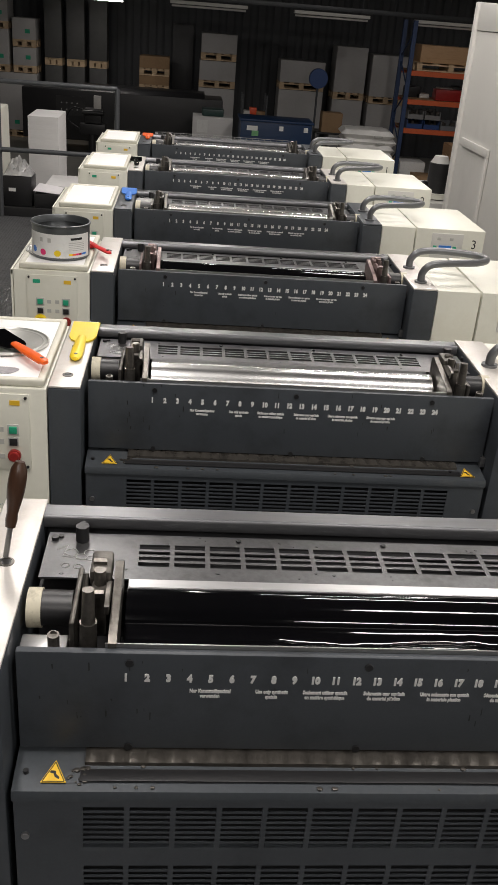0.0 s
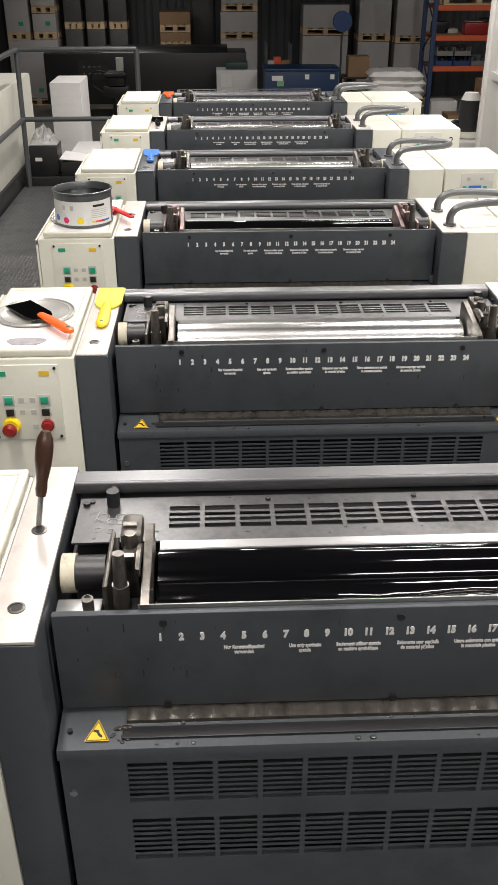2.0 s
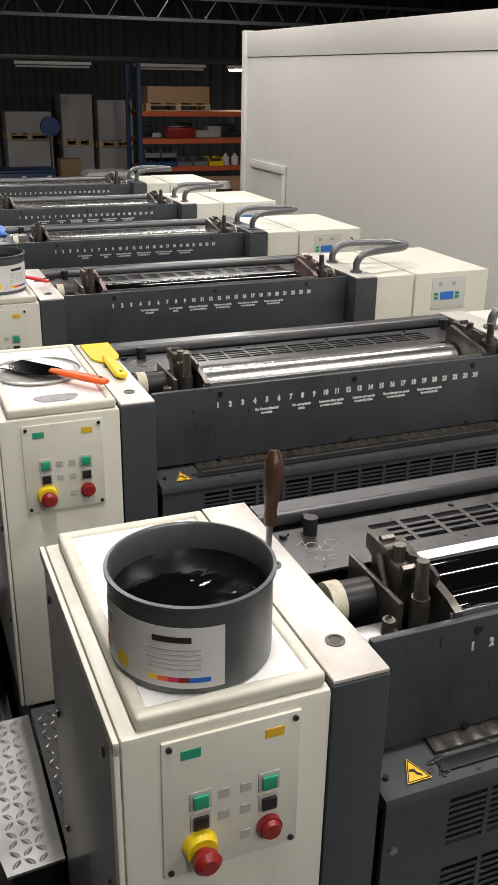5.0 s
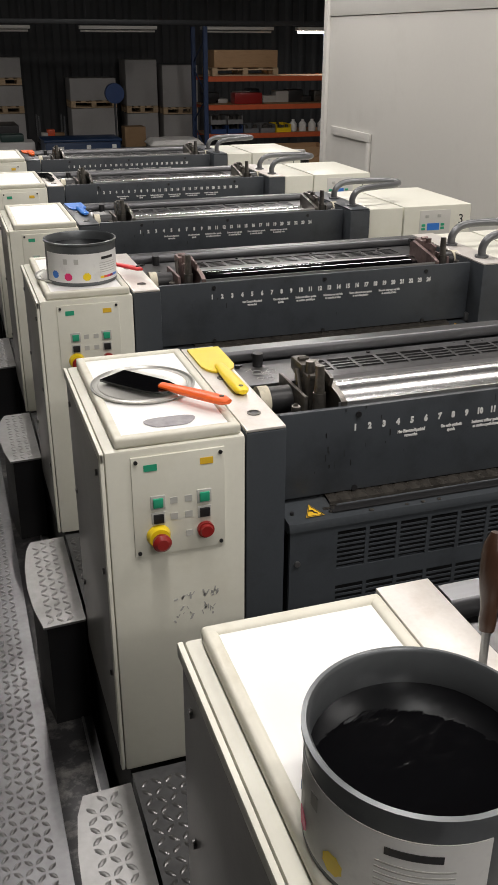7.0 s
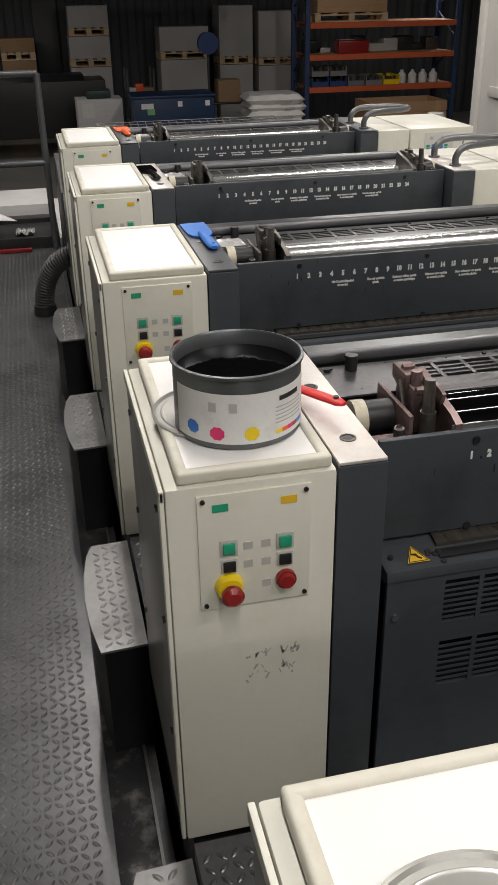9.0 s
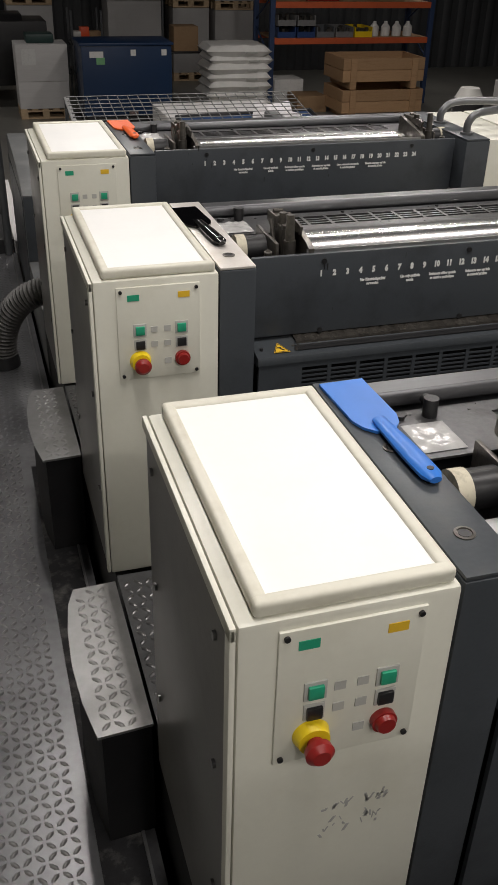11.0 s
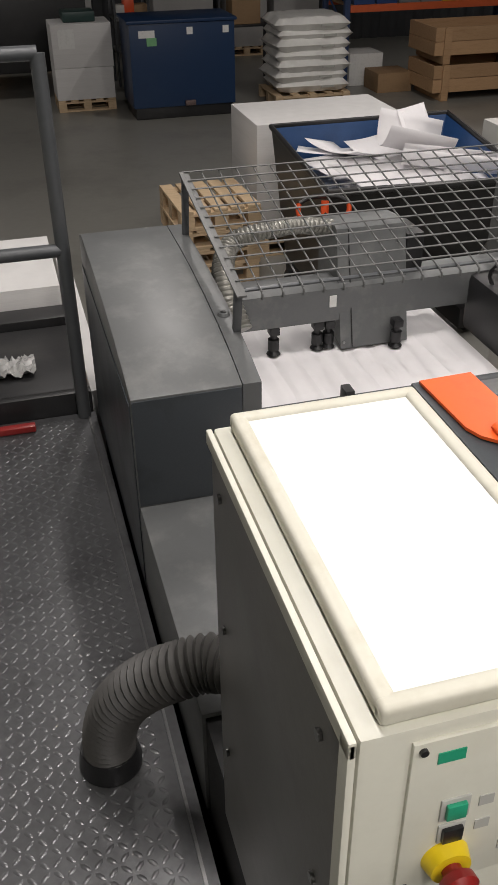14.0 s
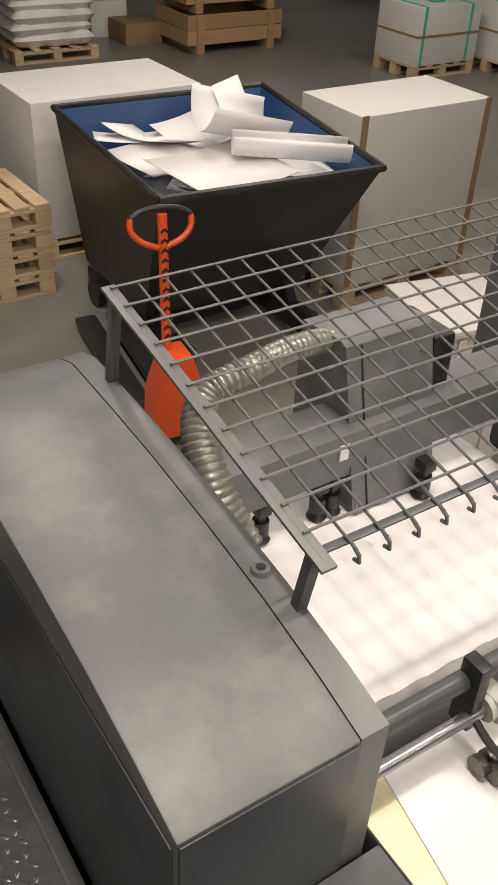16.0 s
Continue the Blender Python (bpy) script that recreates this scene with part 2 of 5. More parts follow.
def cyl(bm, p, q, r, r2=None, seg=20):
    p, q = Vector(p), Vector(q)
    turn = (q - p).to_track_quat("Z", "Y").to_matrix().to_4x4()
    bmesh.ops.create_cone(bm, cap_ends=True, segments=seg, radius1=r, radius2=r if r2 is None else r2, depth=(q - p).length,
                          matrix=Matrix.Translation((p + q) / 2) @ turn)
    return bm


def prism(bm, pts, axis, lo, hi):
    """A polygon, given in the two other axes, drawn out along an axis."""
    n = "xyz".index(axis)

    def at(p, h):
        c = list(p)
        c.insert(n, h)
        return bm.verts.new(c)
    low, high = [at(p, lo) for p in pts], [at(p, hi) for p in pts]
    fs = [bm.faces.new(low), bm.faces.new(high)]
    for i in range(len(pts)):
        j = (i + 1) % len(pts)
        fs.append(bm.faces.new((low[i], low[j], high[j], high[i])))
    bmesh.ops.recalc_face_normals(bm, faces=fs)
    return bm


def smooth_path(pts, steps=6):
    pts = [Vector(p) for p in pts]
    ext = [pts[0] * 2 - pts[1]] + pts + [pts[-1] * 2 - pts[-2]]
    out = []
    for i in range(1, len(ext) - 2):
        a, b, c, d = ext[i - 1:i + 3]
        for k in range(steps):
            s = k / steps
            out.append(0.5 * ((2 * b) + (c - a) * s + (2 * a - 5 * b + 4 * c - d) * s * s + (3 * b - a - 3 * c + d) * s ** 3))
    return out + [pts[-1]]


def tube(bm, pts, r, seg=10, radii=None):
    pts = [Vector(p) for p in pts]
    rings = []
    side = None
    for i, p in enumerate(pts):
        way = (pts[min(i + 1, len(pts) - 1)] - pts[max(i - 1, 0)]).normalized()
        if side is None:
            side = way.orthogonal().normalized()
        side = (side - way * side.dot(way)).normalized()
        up = way.cross(side)
        rad = radii[i] if radii else r
        rings.append([bm.verts.new(p + rad * (math.cos(2 * math.pi * k / seg) * side + math.sin(2 * math.pi * k / seg) * up)) for k in range(seg)])
    fs = []
    for a, b in zip(rings, rings[1:]):
        for k in range(seg):
            f = bm.faces.new((a[k], a[(k + 1) % seg], b[(k + 1) % seg], b[k]))
            f.smooth = True
            fs.append(f)
    fs += [bm.faces.new(rings[0][::-1]), bm.faces.new(rings[-1])]
    bmesh.ops.recalc_face_normals(bm, faces=fs)
    return bm


def lathe(bm, profile, seg=48, centre=(0, 0, 0)):
    """A profile of (radius, height) turned round the upright axis."""
    rings = []
    for r, z in profile:
        rings.append([bm.verts.new((centre[0] + r * math.cos(2 * math.pi * k / seg), centre[1] + r * math.sin(2 * math.pi * k / seg), centre[2] + z)) for k in range(seg)])
    for a, b in zip(rings, rings[1:]):
        for k in range(seg):
            f = bm.faces.new((a[k], a[(k + 1) % seg], b[(k + 1) % seg], b[k]))
            f.smooth = True
    for ring in (rings[0][::-1], rings[-1]):
        bm.faces.new(ring)
    bmesh.ops.recalc_face_normals(bm, faces=bm.faces)
    return bm


def slotted(bm, x0, x1, y0, y1, z0, z1, cols, rows, web=0.008, bar=0.5, flat=False):
    """Bars and webs between slots; upright in x and z, or flat in x and y."""
    pitch = (x1 - x0) / cols
    for i in range(cols + 1):
        x = x0 + i * pitch
        box(bm, (x - web / 2, y0, z0), (x + web / 2, y1, z1))
    for j in range(1, rows):
        if flat:
            d = (y1 - y0) / rows
            box(bm, (x0, y0 + d * (j - bar / 2), z0 + 0.0005), (x1, y0 + d * (j + bar / 2), z1 - 0.0005))
        else:
            d = (z1 - z0) / rows
            box(bm, (x0, y0 + 0.0005, z0 + d * (j - bar / 2)), (x1, y1 - 0.0005, z0 + d * (j + bar / 2)))
    return bm


def smooth(ob, angle=40):
    for f in ob.data.polygons:
        f.use_smooth = True
    ob.data.set_sharp_from_angle(angle=radians(angle))
    return ob


def thing(name, at, label, category, group="", kind="", turn=0.0):
    ob = new(name)
    ob.empty_display_size = 0.1
    ob.matrix_world = pose(*at, 0, 0, turn)
    return tagged(ob, label, category, group, kind)


def part(name, bm, material, parent=None, label="", at=(0, 0, 0)):
    me = bpy.data.meshes.new(name)
    bm.to_mesh(me)
    bm.free()
    me.materials.append(material)
    ob = new(name, me)
    smooth(ob)
    ob.location = at
    if parent is not None:
        ob.parent = parent
    return tagged(ob, label)


def single(name, bm, material, label, category, at=(0, 0, 0), turn=0.0, group="", kind=""):
    ob = part(name, bm, material)
    ob.matrix_world = pose(*at, 0, 0, turn)
    return tagged(ob, label, category, group, kind)


def setting(name, bm, material, label="", at=(0, 0, 0)):
    ob = part(name, bm, material, at=at)
    return tagged(ob, label, kind="structure")


TEXTS = {}


def lettering(text, size, x, y, z, parent, name="lettering", squeeze=1.0, material=None, bold=0.0):
    """Upright letters on a face that looks towards -y, with their middle at x."""
    key = (text, size, squeeze, bold)
    if key not in TEXTS:
        cu = bpy.data.curves.new("letters", "FONT")
        cu.body, cu.size, cu.align_x, cu.extrude, cu.resolution_u, cu.offset = text, size, "CENTER", 0.0006, 2, bold
        tmp = bpy.data.objects.new("letters", cu)
        me = bpy.data.meshes.new_from_object(tmp)
        me.transform(Matrix.Rotation(radians(90), 4, "X") @ Matrix.Diagonal((squeeze, 1, 1, 1)))
        me.materials.clear()
        me.materials.append(material or PRINT)
        bpy.data.objects.remove(tmp)
        TEXTS[key] = me
    ob = new(name, TEXTS[key])
    ob.location = (x, y, z)
    ob.parent = parent
    return ob

# ---- hall ----
setting("floor", box(bm_new(), (-12, -8, -0.2), (14, 21, 0)), CONCRETE, "grey polished concrete hall floor with dull stains")
setting("ceiling", box(bm_new(), (-12, -8, 7.0), (14, 21, 7.2)), ROOF, "dark roof of the hall")


def cladding(name, x0, x1, y, z1):
    bm = bm_new()
    box(bm, (x0, y, 0), (x1, y + 0.15, z1))
    x = x0 + 0.1
    while x < x1 - 0.3:
        prism(bm, [(x, y + 0.001), (x + 0.05, y - 0.035), (x + 0.15, y - 0.035), (x + 0.2, y + 0.001)], "z", 0, z1)
        x += 0.34
    setting(name, bm, HALL_WALL, "dark ribbed metal hall wall")


cladding("wall_north", -12, 14, 20.6, 7.0)
setting("wall_west", box(bm_new(), (-12.2, -8, 0), (-12, 21, 7.0)), HALL_WALL, "dark hall wall")
setting("wall_east", box(bm_new(), (14, -8, 0), (14.2, 21, 7.0)), HALL_WALL, "dark hall wall")
setting("wall_south", box(bm_new(), (-12, -8.2, 0), (14, -8, 7.0)), HALL_WALL, "dark hall wall")

# off-white partition beside the press
part_wall = setting("wall_partition", box(bm_new(), (2.27, -4.0, 0), (2.37, 6.49, 2.86), 0.004), PARTITION_GREY, "plain off-white partition wall with a square end post")
part("end_post", box(bm_new(), (2.245, 6.492, 0), (2.395, 6.56, 3.06), 0.006), PARTITION, part_wall)
part("upper_panel", box(bm_new(), (2.262, -4.0, 2.864), (2.38, 6.49, 3.05), 0.004), PARTITION, part_wall)
bm = bm_new()
box(bm, (2.250, 5.66, 2.03), (2.268, 6.36, 2.09), 0.004)
box(bm, (2.250, 5.66, 0.9), (2.268, 5.71, 2.028), 0.004)
part("panel_frame", bm, PARTITION, part_wall)

# lattice girder under the roof
girder = thing("roof_girder", (0, 14.2, 3.50), "grey steel lattice girder under the hall roof", "girder")
for z in (0.0, 0.32):
    part("chord", box(bm_new(), (-11.9, -0.03, z), (13.9, 0.03, z + 0.05)), RAIL, girder)
for i in range(64):
    x = -11.8 + i * 0.4
    part("web", tube(bm_new(), [(x, 0, 0.04), (x + 0.2, 0, 0.33)] if i % 2 else [(x, 0, 0.33), (x + 0.2, 0, 0.04)], 0.012, 6), RAIL, girder)
for x in (-11.6, 13.6):
    part("column", box(bm_new(), (x, -0.08, -3.5), (x + 0.16, 0.08, 3.5)), RAIL, girder)

# ceiling tubes
LAMPS = [(-0.4, -3.0), (-0.4, 0.0), (-0.4, 3.0), (-0.4, 6.0), (1.6, -3.0), (1.6, 0.0), (1.6, 3.0), (1.6, 6.0), (3.2, 9.6), (0.4, 9.4), (6.2, 10.4), (-3.4, 10.5), (3.6, 13.0)]


def ceiling_lamp(x, y, z, length, lit=True, along="y", power=0.0):
    root = thing("ceiling_lamp", (x, y, z), "long white fluorescent ceiling lamp, switched on" if lit else "long fluorescent ceiling lamp, switched off",
                 "ceiling lamp", "ceiling lamps", turn=0 if along == "y" else 90)
    part("housing", box(bm_new(), (-0.09, -length / 2, 0.03), (0.09, length / 2, 0.09), 0.01), PARTITION, root)
    part("tube", cyl(bm_new(), (0, -length / 2 + 0.03, 0.0), (0, length / 2 - 0.03, 0.0), 0.02, seg=12), TUBE_ON if lit else PARTITION, root)
    for s in (-1, 1):
        part("hanger", cyl(bm_new(), (0, s * length * 0.4, 0.09), (0, s * length * 0.4, 7.0 - z), 0.004, seg=6), RAIL, root)
    if lit:
        tube_lamp(x, y, z - 0.03, length, power or TUBE_POWER, along)


TUBE_ON = glow("lit_tube", (1.0, 0.96, 0.88), 9.0)
for x, y in LAMPS:
    ceiling_lamp(x, y, 4.6, 1.5, True, "x" if x == 1.6 else "y")
for x, lit in ((-4.2, False), (-1.9, True), (0.4, False), (2.73, False), (5.05, False), (7.0, True)):
    ceiling_lamp(x, 17.6, 2.82, 1.45, lit, "x", 16.0)
root = thing("cable_tray", (0, 17.9, 2.98), "grey cable tray hung from the hall roof", "cable tray")
part("tray", box(bm_new(), (-10, -0.05, -0.04), (10, 0.05, 0.04), 0.006), RAIL, root)
for x in (-6, -1, 4, 9):
    part("hanger", cyl(bm_new(), (x, 0, 0.04), (x, 0, 4.02), 0.008, seg=6), RAIL, root)

# ---- walkway ----
walk_deck = setting("walkway", box(bm_new(), (-1.55, -2.5, DECK - 0.05), (-0.485, 6.92, DECK)), CHEQUER, "worn steel chequer plate walkway beside the press")


def lozenges(x0, x1, y0, y1, z, step=0.0235, size=0.0126, lift=0.0031, keep=None):
    """Raised rounded lozenges of chequer plate, turned this way and that."""
    verts, faces = [], []
    nx, ny = int((x1 - x0) / step), int((y1 - y0) / step)
    ring = ((-1, 0), (-0.45, -0.36), (0.45, -0.36), (1, 0), (0.45, 0.36), (-0.45, 0.36))
    for i in range(nx):
        for j in range(ny):
            x, y = x0 + (i + 0.5) * step, y0 + (j + 0.5) * step
            if keep and not keep(x, y):
                continue
            a = radians(45 if (i + j) % 2 else -45)
            c, s = math.cos(a) * size, math.sin(a) * size
            n = len(verts)
            for k, h in ((1.0, 0.0), (0.72, lift * 0.75)):
                verts += [(x + k * (u * c - v * s), y + k * (u * s + v * c), z + h) for u, v in ring]
            verts.append((x, y, z + lift))
            for k in range(6):
                m = (k + 1) % 6
                faces += [(n + k, n + m, n + 6 + m, n + 6 + k), (n + 6 + k, n + 6 + m, n + 12)]
    me = bpy.data.meshes.new("raised_pattern")
    me.from_pydata(verts, [], faces)
    me.shade_smooth()
    return me


def pattern(me, material, parent):
    me.materials.append(material)
    ob = new("raised_pattern", me)
    ob.parent = parent
    return tagged(ob, kind="stuff")


pattern(lozenges(-1.52, -0.605, -1.2, 4.9, DECK), WORN_STUD, walk_deck)
pattern(lozenges(-1.52, -0.515, 4.9, 6.9, DECK, lift=0.0012), CHEQUER, walk_deck)
part("edge_plate", box(bm_new(), (-0.600, -2.4, DECK + 0.0004), (-0.5125, 4.75, DECK + 0.0022), 0.0006), WORN_EDGE, walk_deck, "smooth scuffed black edge plate")
part("edge_strip", box(bm_new(), (-0.512, -2.4, DECK + 0.0005), (-0.506, 6.9, DECK + 0.006)), STEEL, walk_deck)
catwalk = setting("catwalk", box(bm_new(), (-0.47, -2.5, BASE - 0.04), (1.40, -0.07, BASE)), CHEQUER, "dark chequer plate between the units")
pattern(lozenges(-0.46, 1.3, -0.6, -0.08, BASE), WORN_STUD, catwalk)
setting("press_plinth", box(bm_new(), (-0.465, -2.5, 0), (1.36, 5.6, BASE - 0.045)), DARK, "black plinth under the press")

# ---- printing units ----
L = U - BASE
CAPTIONS = [("Nur Kunststoffspachtel", "verwenden", 5.0), ("Use only synthetic", "spatula", 7.95), ("Seulement utiliser spatule", "en matière synthétique", 10.55),
            ("Solamente usar espátula", "de material plástico", 13.45), ("Usare solamente con spatola", "in materiale plastico", 16.45), ("Sómente empregar espátula", "de material plástico", 19.6)]
PITCH = 0.0296


def printing_unit(k, inked, rusty):
    root = thing("printing_unit", (0, k * P, BASE),
                 "anthracite printing unit with " + ("black wet ink in its duct" if inked else "a clean bright ink roller"), "printing unit", "printing units of the press")
    metal = RUSTY if rusty else GREASY

    def add(name, bm, material, label="", parent=root):
        return part(name, bm, material, parent, label, (0, 0, L) if parent is root else (0, 0, 0))
    bm = bm_new()
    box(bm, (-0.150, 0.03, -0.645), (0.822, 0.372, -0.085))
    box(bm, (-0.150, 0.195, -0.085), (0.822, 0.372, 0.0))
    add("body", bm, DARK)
    # numbered front panel
    panel = add("front_panel", box(bm_new(), (-0.150, 0.0, -0.132), (0.822, 0.012, 0.042), 0.003), ANTHRACITE, "anthracite panel with white numbers 1 to 24")
    for i in range(24):
        lettering(str(i + 1), 0.0168, i * PITCH, -0.0004, -0.0055, panel, "number", 0.80, bold=0.0011)
    for top, low, mid in CAPTIONS:
        for text, z in ((top, -0.0245), (low, -0.0335)):
            lettering(text, 0.0086, (mid - 1) * PITCH, -0.0004, z, panel, "caption", 0.72, bold=0.0004)
    for x in (0.005, 0.34, 0.67):
        for z in (-0.127, 0.026):
            part("screw", cyl(bm_new(), (x, 0.002, z), (x, -0.003, z), 0.006, seg=10), BLACK, panel)
    # ledge and lower grille cover
    bm = bm_new()
    prism(bm, [(0.028, -0.137), (-0.064, -0.150), (-0.067, -0.158), (-0.067, -0.166), (-0.055, -0.166), (-0.055, -0.172), (0.028, -0.172)], "x", -0.152, 0.818)
    ledge = add("ledge", bm, ANTHRACITE_WORN, "worn ledge with yellow warning triangles")
    part("groove", box(bm_new(), (-0.06, -0.05, -0.147), (0.76, -0.028, -0.1435), 0.002), BLACK, ledge)
    bm = bm_new()
    n = 200
    rows = []
    for i in range(n + 1):
        x = -0.055 + 0.81 * i / n
        dip = 0.0035 * abs(math.sin(x * math.pi / 0.0296)) ** 0.7
        rows.append([bm.verts.new(p) for p in ((x, 0.025, -0.1335), (x, 0.006, -0.1345 + dip * 0.6), (x, -0.008, -0.138 + dip), (x, -0.021, -0.1385), (x, -0.022, -0.144))])
    for a, b in zip(rows, rows[1:]):
        for j in range(4):
            bm.faces.new((a[j], a[j + 1], b[j + 1], b[j])).smooth = True
    bmesh.ops.recalc_face_normals(bm, faces=bm.faces)
    part("ledge_bar", bm, OILY_BAR, ledge, "oily scalloped bar")
    rng = random.Random(31 + k)
    bm = bm_new()
    for i in range(34 if k in (0, 1) else 12):
        x, z = rng.uniform(-0.12, 0.7) if i % 3 else rng.uniform(-0.07, 0.08), rng.uniform(-0.09, 0.038)
        w, h = rng.uniform(0.0008, 0.0025), rng.uniform(0.002, 0.016)
        y = -0.0005
        low = [bm.verts.new(p) for p in ((x, y, z), (x + w, y, z + rng.uniform(0, 0.002)), (x + w * rng.uniform(0.2, 1.3), y, z + h), (x - w * rng.uniform(0, 0.6), y, z + h))]
        bm.faces.new(low)
    bmesh.ops.recalc_face_normals(bm, faces=bm.faces)
    tagged(part("ink_drips", bm, BLACK, panel), kind="stuff")
    bm = bm_new()
    for i in range(26 if k < 2 else 10):
        x, y = (rng.gauss(-0.058, 0.009), rng.gauss(-0.036, 0.008)) if i < 14 else (rng.uniform(-0.05, 0.6), rng.choice((-0.024, -0.058)))
        r, zt = rng.uniform(0.0015, 0.0045), -0.1455 + (y + 0.034) * 0.141 + 0.0012
        bmesh.ops.create_icosphere(bm, subdivisions=1, radius=r, matrix=Matrix.Translation((x, y, zt)) @ Matrix.Diagonal((1.3, 1, 0.6, 1)))
    tagged(part("dirt_clump", bm, GREASY, ledge), kind="stuff")
    for x in (-0.096, 0.775):
        tri = prism(bm_new(), [(x - 0.018, -0.052), (x + 0.018, -0.052), (x, -0.016)], "z", 0.0, 0.0006)
        for v in tri.verts:
            v.co.z += -0.1455 + (v.co.y + 0.034) * 0.141 + 0.0022
        t = part("warning_triangle", tri, YELLOW, ledge, "yellow warning sticker")
        sign = bm_new()
        for p, q in (((-0.0155, -0.0505), (0.0155, -0.0505)), ((0.0155, -0.0505), (0.0, -0.0195)), ((0.0, -0.0195), (-0.0155, -0.0505))):
            tube(sign, [(x + p[0], p[1], 0.0), (x + q[0], q[1], 0.0)], 0.0008, 5)
        prism(sign, [(x - 0.007, -0.036), (x - 0.001, -0.038), (x + 0.001, -0.043), (x + 0.007, -0.047), (x + 0.008, -0.044), (x + 0.003, -0.039), (x + 0.002, -0.034), (x - 0.005, -0.033)], "z", 0.0, 0.0006)
        for v in sign.verts:
            v.co.z += -0.1455 + (v.co.y + 0.034) * 0.141 + 0.0026
        part("pictogram", sign, BLACK, t)
        part("screw", cyl(bm_new(), (x - 0.04, -0.034, -0.146), (x - 0.04, -0.034, -0.1405), 0.004, seg=10), BLACK, ledge)
    bm = bm_new()
    y0, y1 = -0.064, -0.056
    x0, x1 = -0.058, 0.732
    box(bm, (-0.150, y0, -0.640), (x0 - 0.004, y1, -0.1665))
    box(bm, (x1 + 0.004, y0, -0.640), (0.816, y1, -0.1665))
    for a, b in ((-0.180, -0.1665), (-0.300, -0.262), (-0.640, -0.392)):
        box(bm, (x0 - 0.004, y0, a), (x1 + 0.004, y1, b))
    slotted(bm, x0, x1, y0, y0 + 0.0025, -0.262, -0.180, 12, 8, 0.008, 0.40)
    slotted(bm, x0, x1, y0, y0 + 0.0025, -0.392, -0.300, 12, 8, 0.008, 0.42)
    cover = add("grille_cover", bm, ANTHRACITE, "slotted anthracite cover")
    # added near-black sheet stands in for the shade behind the slots
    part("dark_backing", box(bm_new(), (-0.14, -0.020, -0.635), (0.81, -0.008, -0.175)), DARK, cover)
    for x in (-0.135, 0.80):
        part("screw", cyl(bm_new(), (x, -0.060, -0.235), (x, -0.068, -0.235), 0.006, seg=10), STEEL, cover)
    # slotted top plate and back bar
    bm = bm_new()
    a, b = 0.0265, 0.030
    box(bm, (-0.148, 0.192, a), (-0.004, 0.322, b))
    box(bm, (0.704, 0.192, a), (0.818, 0.322, b))
    box(bm, (-0.004, 0.192, a), (0.704, 0.228, b))
    box(bm, (-0.004, 0.292, a), (0.704, 0.322, b))
    slotted(bm, 0.0, 0.70, 0.228, 0.292, a, b, 12, 4, 0.008, 0.42, True)
    top_plate = add("top_plate", bm, PLATE, "slotted steel top plate")
    rng = random.Random(71 + k)
    for x in (-0.127, 0.17, 0.42, 0.66):
        part("screw", cyl(bm_new(), (x, 0.308, 0.0302), (x, 0.308, 0.0335), 0.0045, seg=8), BLACK, top_plate)
    bm = bm_new()
    for i in range(22):
        x, y, r = rng.uniform(-0.14, 0.70), rng.choice((rng.uniform(0.196, 0.222), rng.uniform(0.296, 0.318))), rng.uniform(0.0008, 0.003)
        prism(bm, [(x + r * rng.uniform(0.6, 1.6) * math.cos(a), y + r * rng.uniform(0.5, 1.2) * math.sin(a)) for a in [math.pi * q / 4 for q in range(8)]], "z", 0.0302, 0.0308)
    tagged(part("oil_spots", bm, BLACK, top_plate), kind="stuff")
    if k < 2:
        bm = bm_new()
        for cx, cy, r in ((-0.105, 0.262, 0.011), (-0.088, 0.250, 0.009), (-0.075, 0.262, 0.010), (-0.110, 0.225, 0.007), (-0.090, 0.222, 0.007)):
            tube(bm, [(cx + r * math.cos(a) * rng.uniform(0.85, 1.1), cy + r * math.sin(a) * rng.uniform(0.8, 1.1), 0.0304) for a in [0.5 * q for q in range(13)]], 0.0006, 4)
        tube(bm, [(-0.128, 0.270, 0.0304), (-0.112, 0.283, 0.0304), (-0.118, 0.250, 0.0304), (-0.070, 0.240, 0.0304)], 0.0006, 4)
        part("chalk_scribble", bm, SCRIBBLE, top_plate, "pale scribbled loops")
    add("back_bar", prism(bm_new(), [(0.338, 0.030), (0.338, 0.046), (0.343, 0.052), (0.376, 0.052), (0.376, -0.05), (0.368, -0.05), (0.368, 0.030)], "x", -0.160, 0.822), BAR, "flat grey steel bar")
    # ink duct
    bm = bm_new()
    cyl(bm, (-0.008, 0.143, -0.008), (0.700, 0.143, -0.008), 0.047, seg=64)
    add("duct_roller", bm, INK if inked else ROLLER, "roller covered with wet black ink" if inked else "bright polished roller")
    bm = bm_new()
    n = 160
    grid = []
    prof = [(0.0155, 0.036), (0.024, 0.021), (0.036, 0.012), (0.050, 0.008), (0.058, 0.0105), (0.066, 0.008), (0.080, 0.006), (0.094, 0.009), (0.101, 0.014)] if inked else \
        [(0.0155, 0.036), (0.035, 0.020), (0.055, 0.004), (0.075, -0.010), (0.095, -0.022)]
    for i in range(n + 1):
        x = -0.008 + 0.708 * i / n
        row = []
        for y, z in prof:
            w = 0.0035 * noise.noise((x * 9 + k * 7, y * 30, 0.3)) + 0.0012 * noise.noise((x * 30, y * 60, 1.3)) if inked and 0.018 < y < 0.098 else 0
            row.append(bm.verts.new((x, y + w * 2, z + w)))
        grid.append(row)
    for r0, r1 in zip(grid, grid[1:]):
        for j in range(len(prof) - 1):
            bm.faces.new((r0[j], r0[j + 1], r1[j + 1], r1[j]))
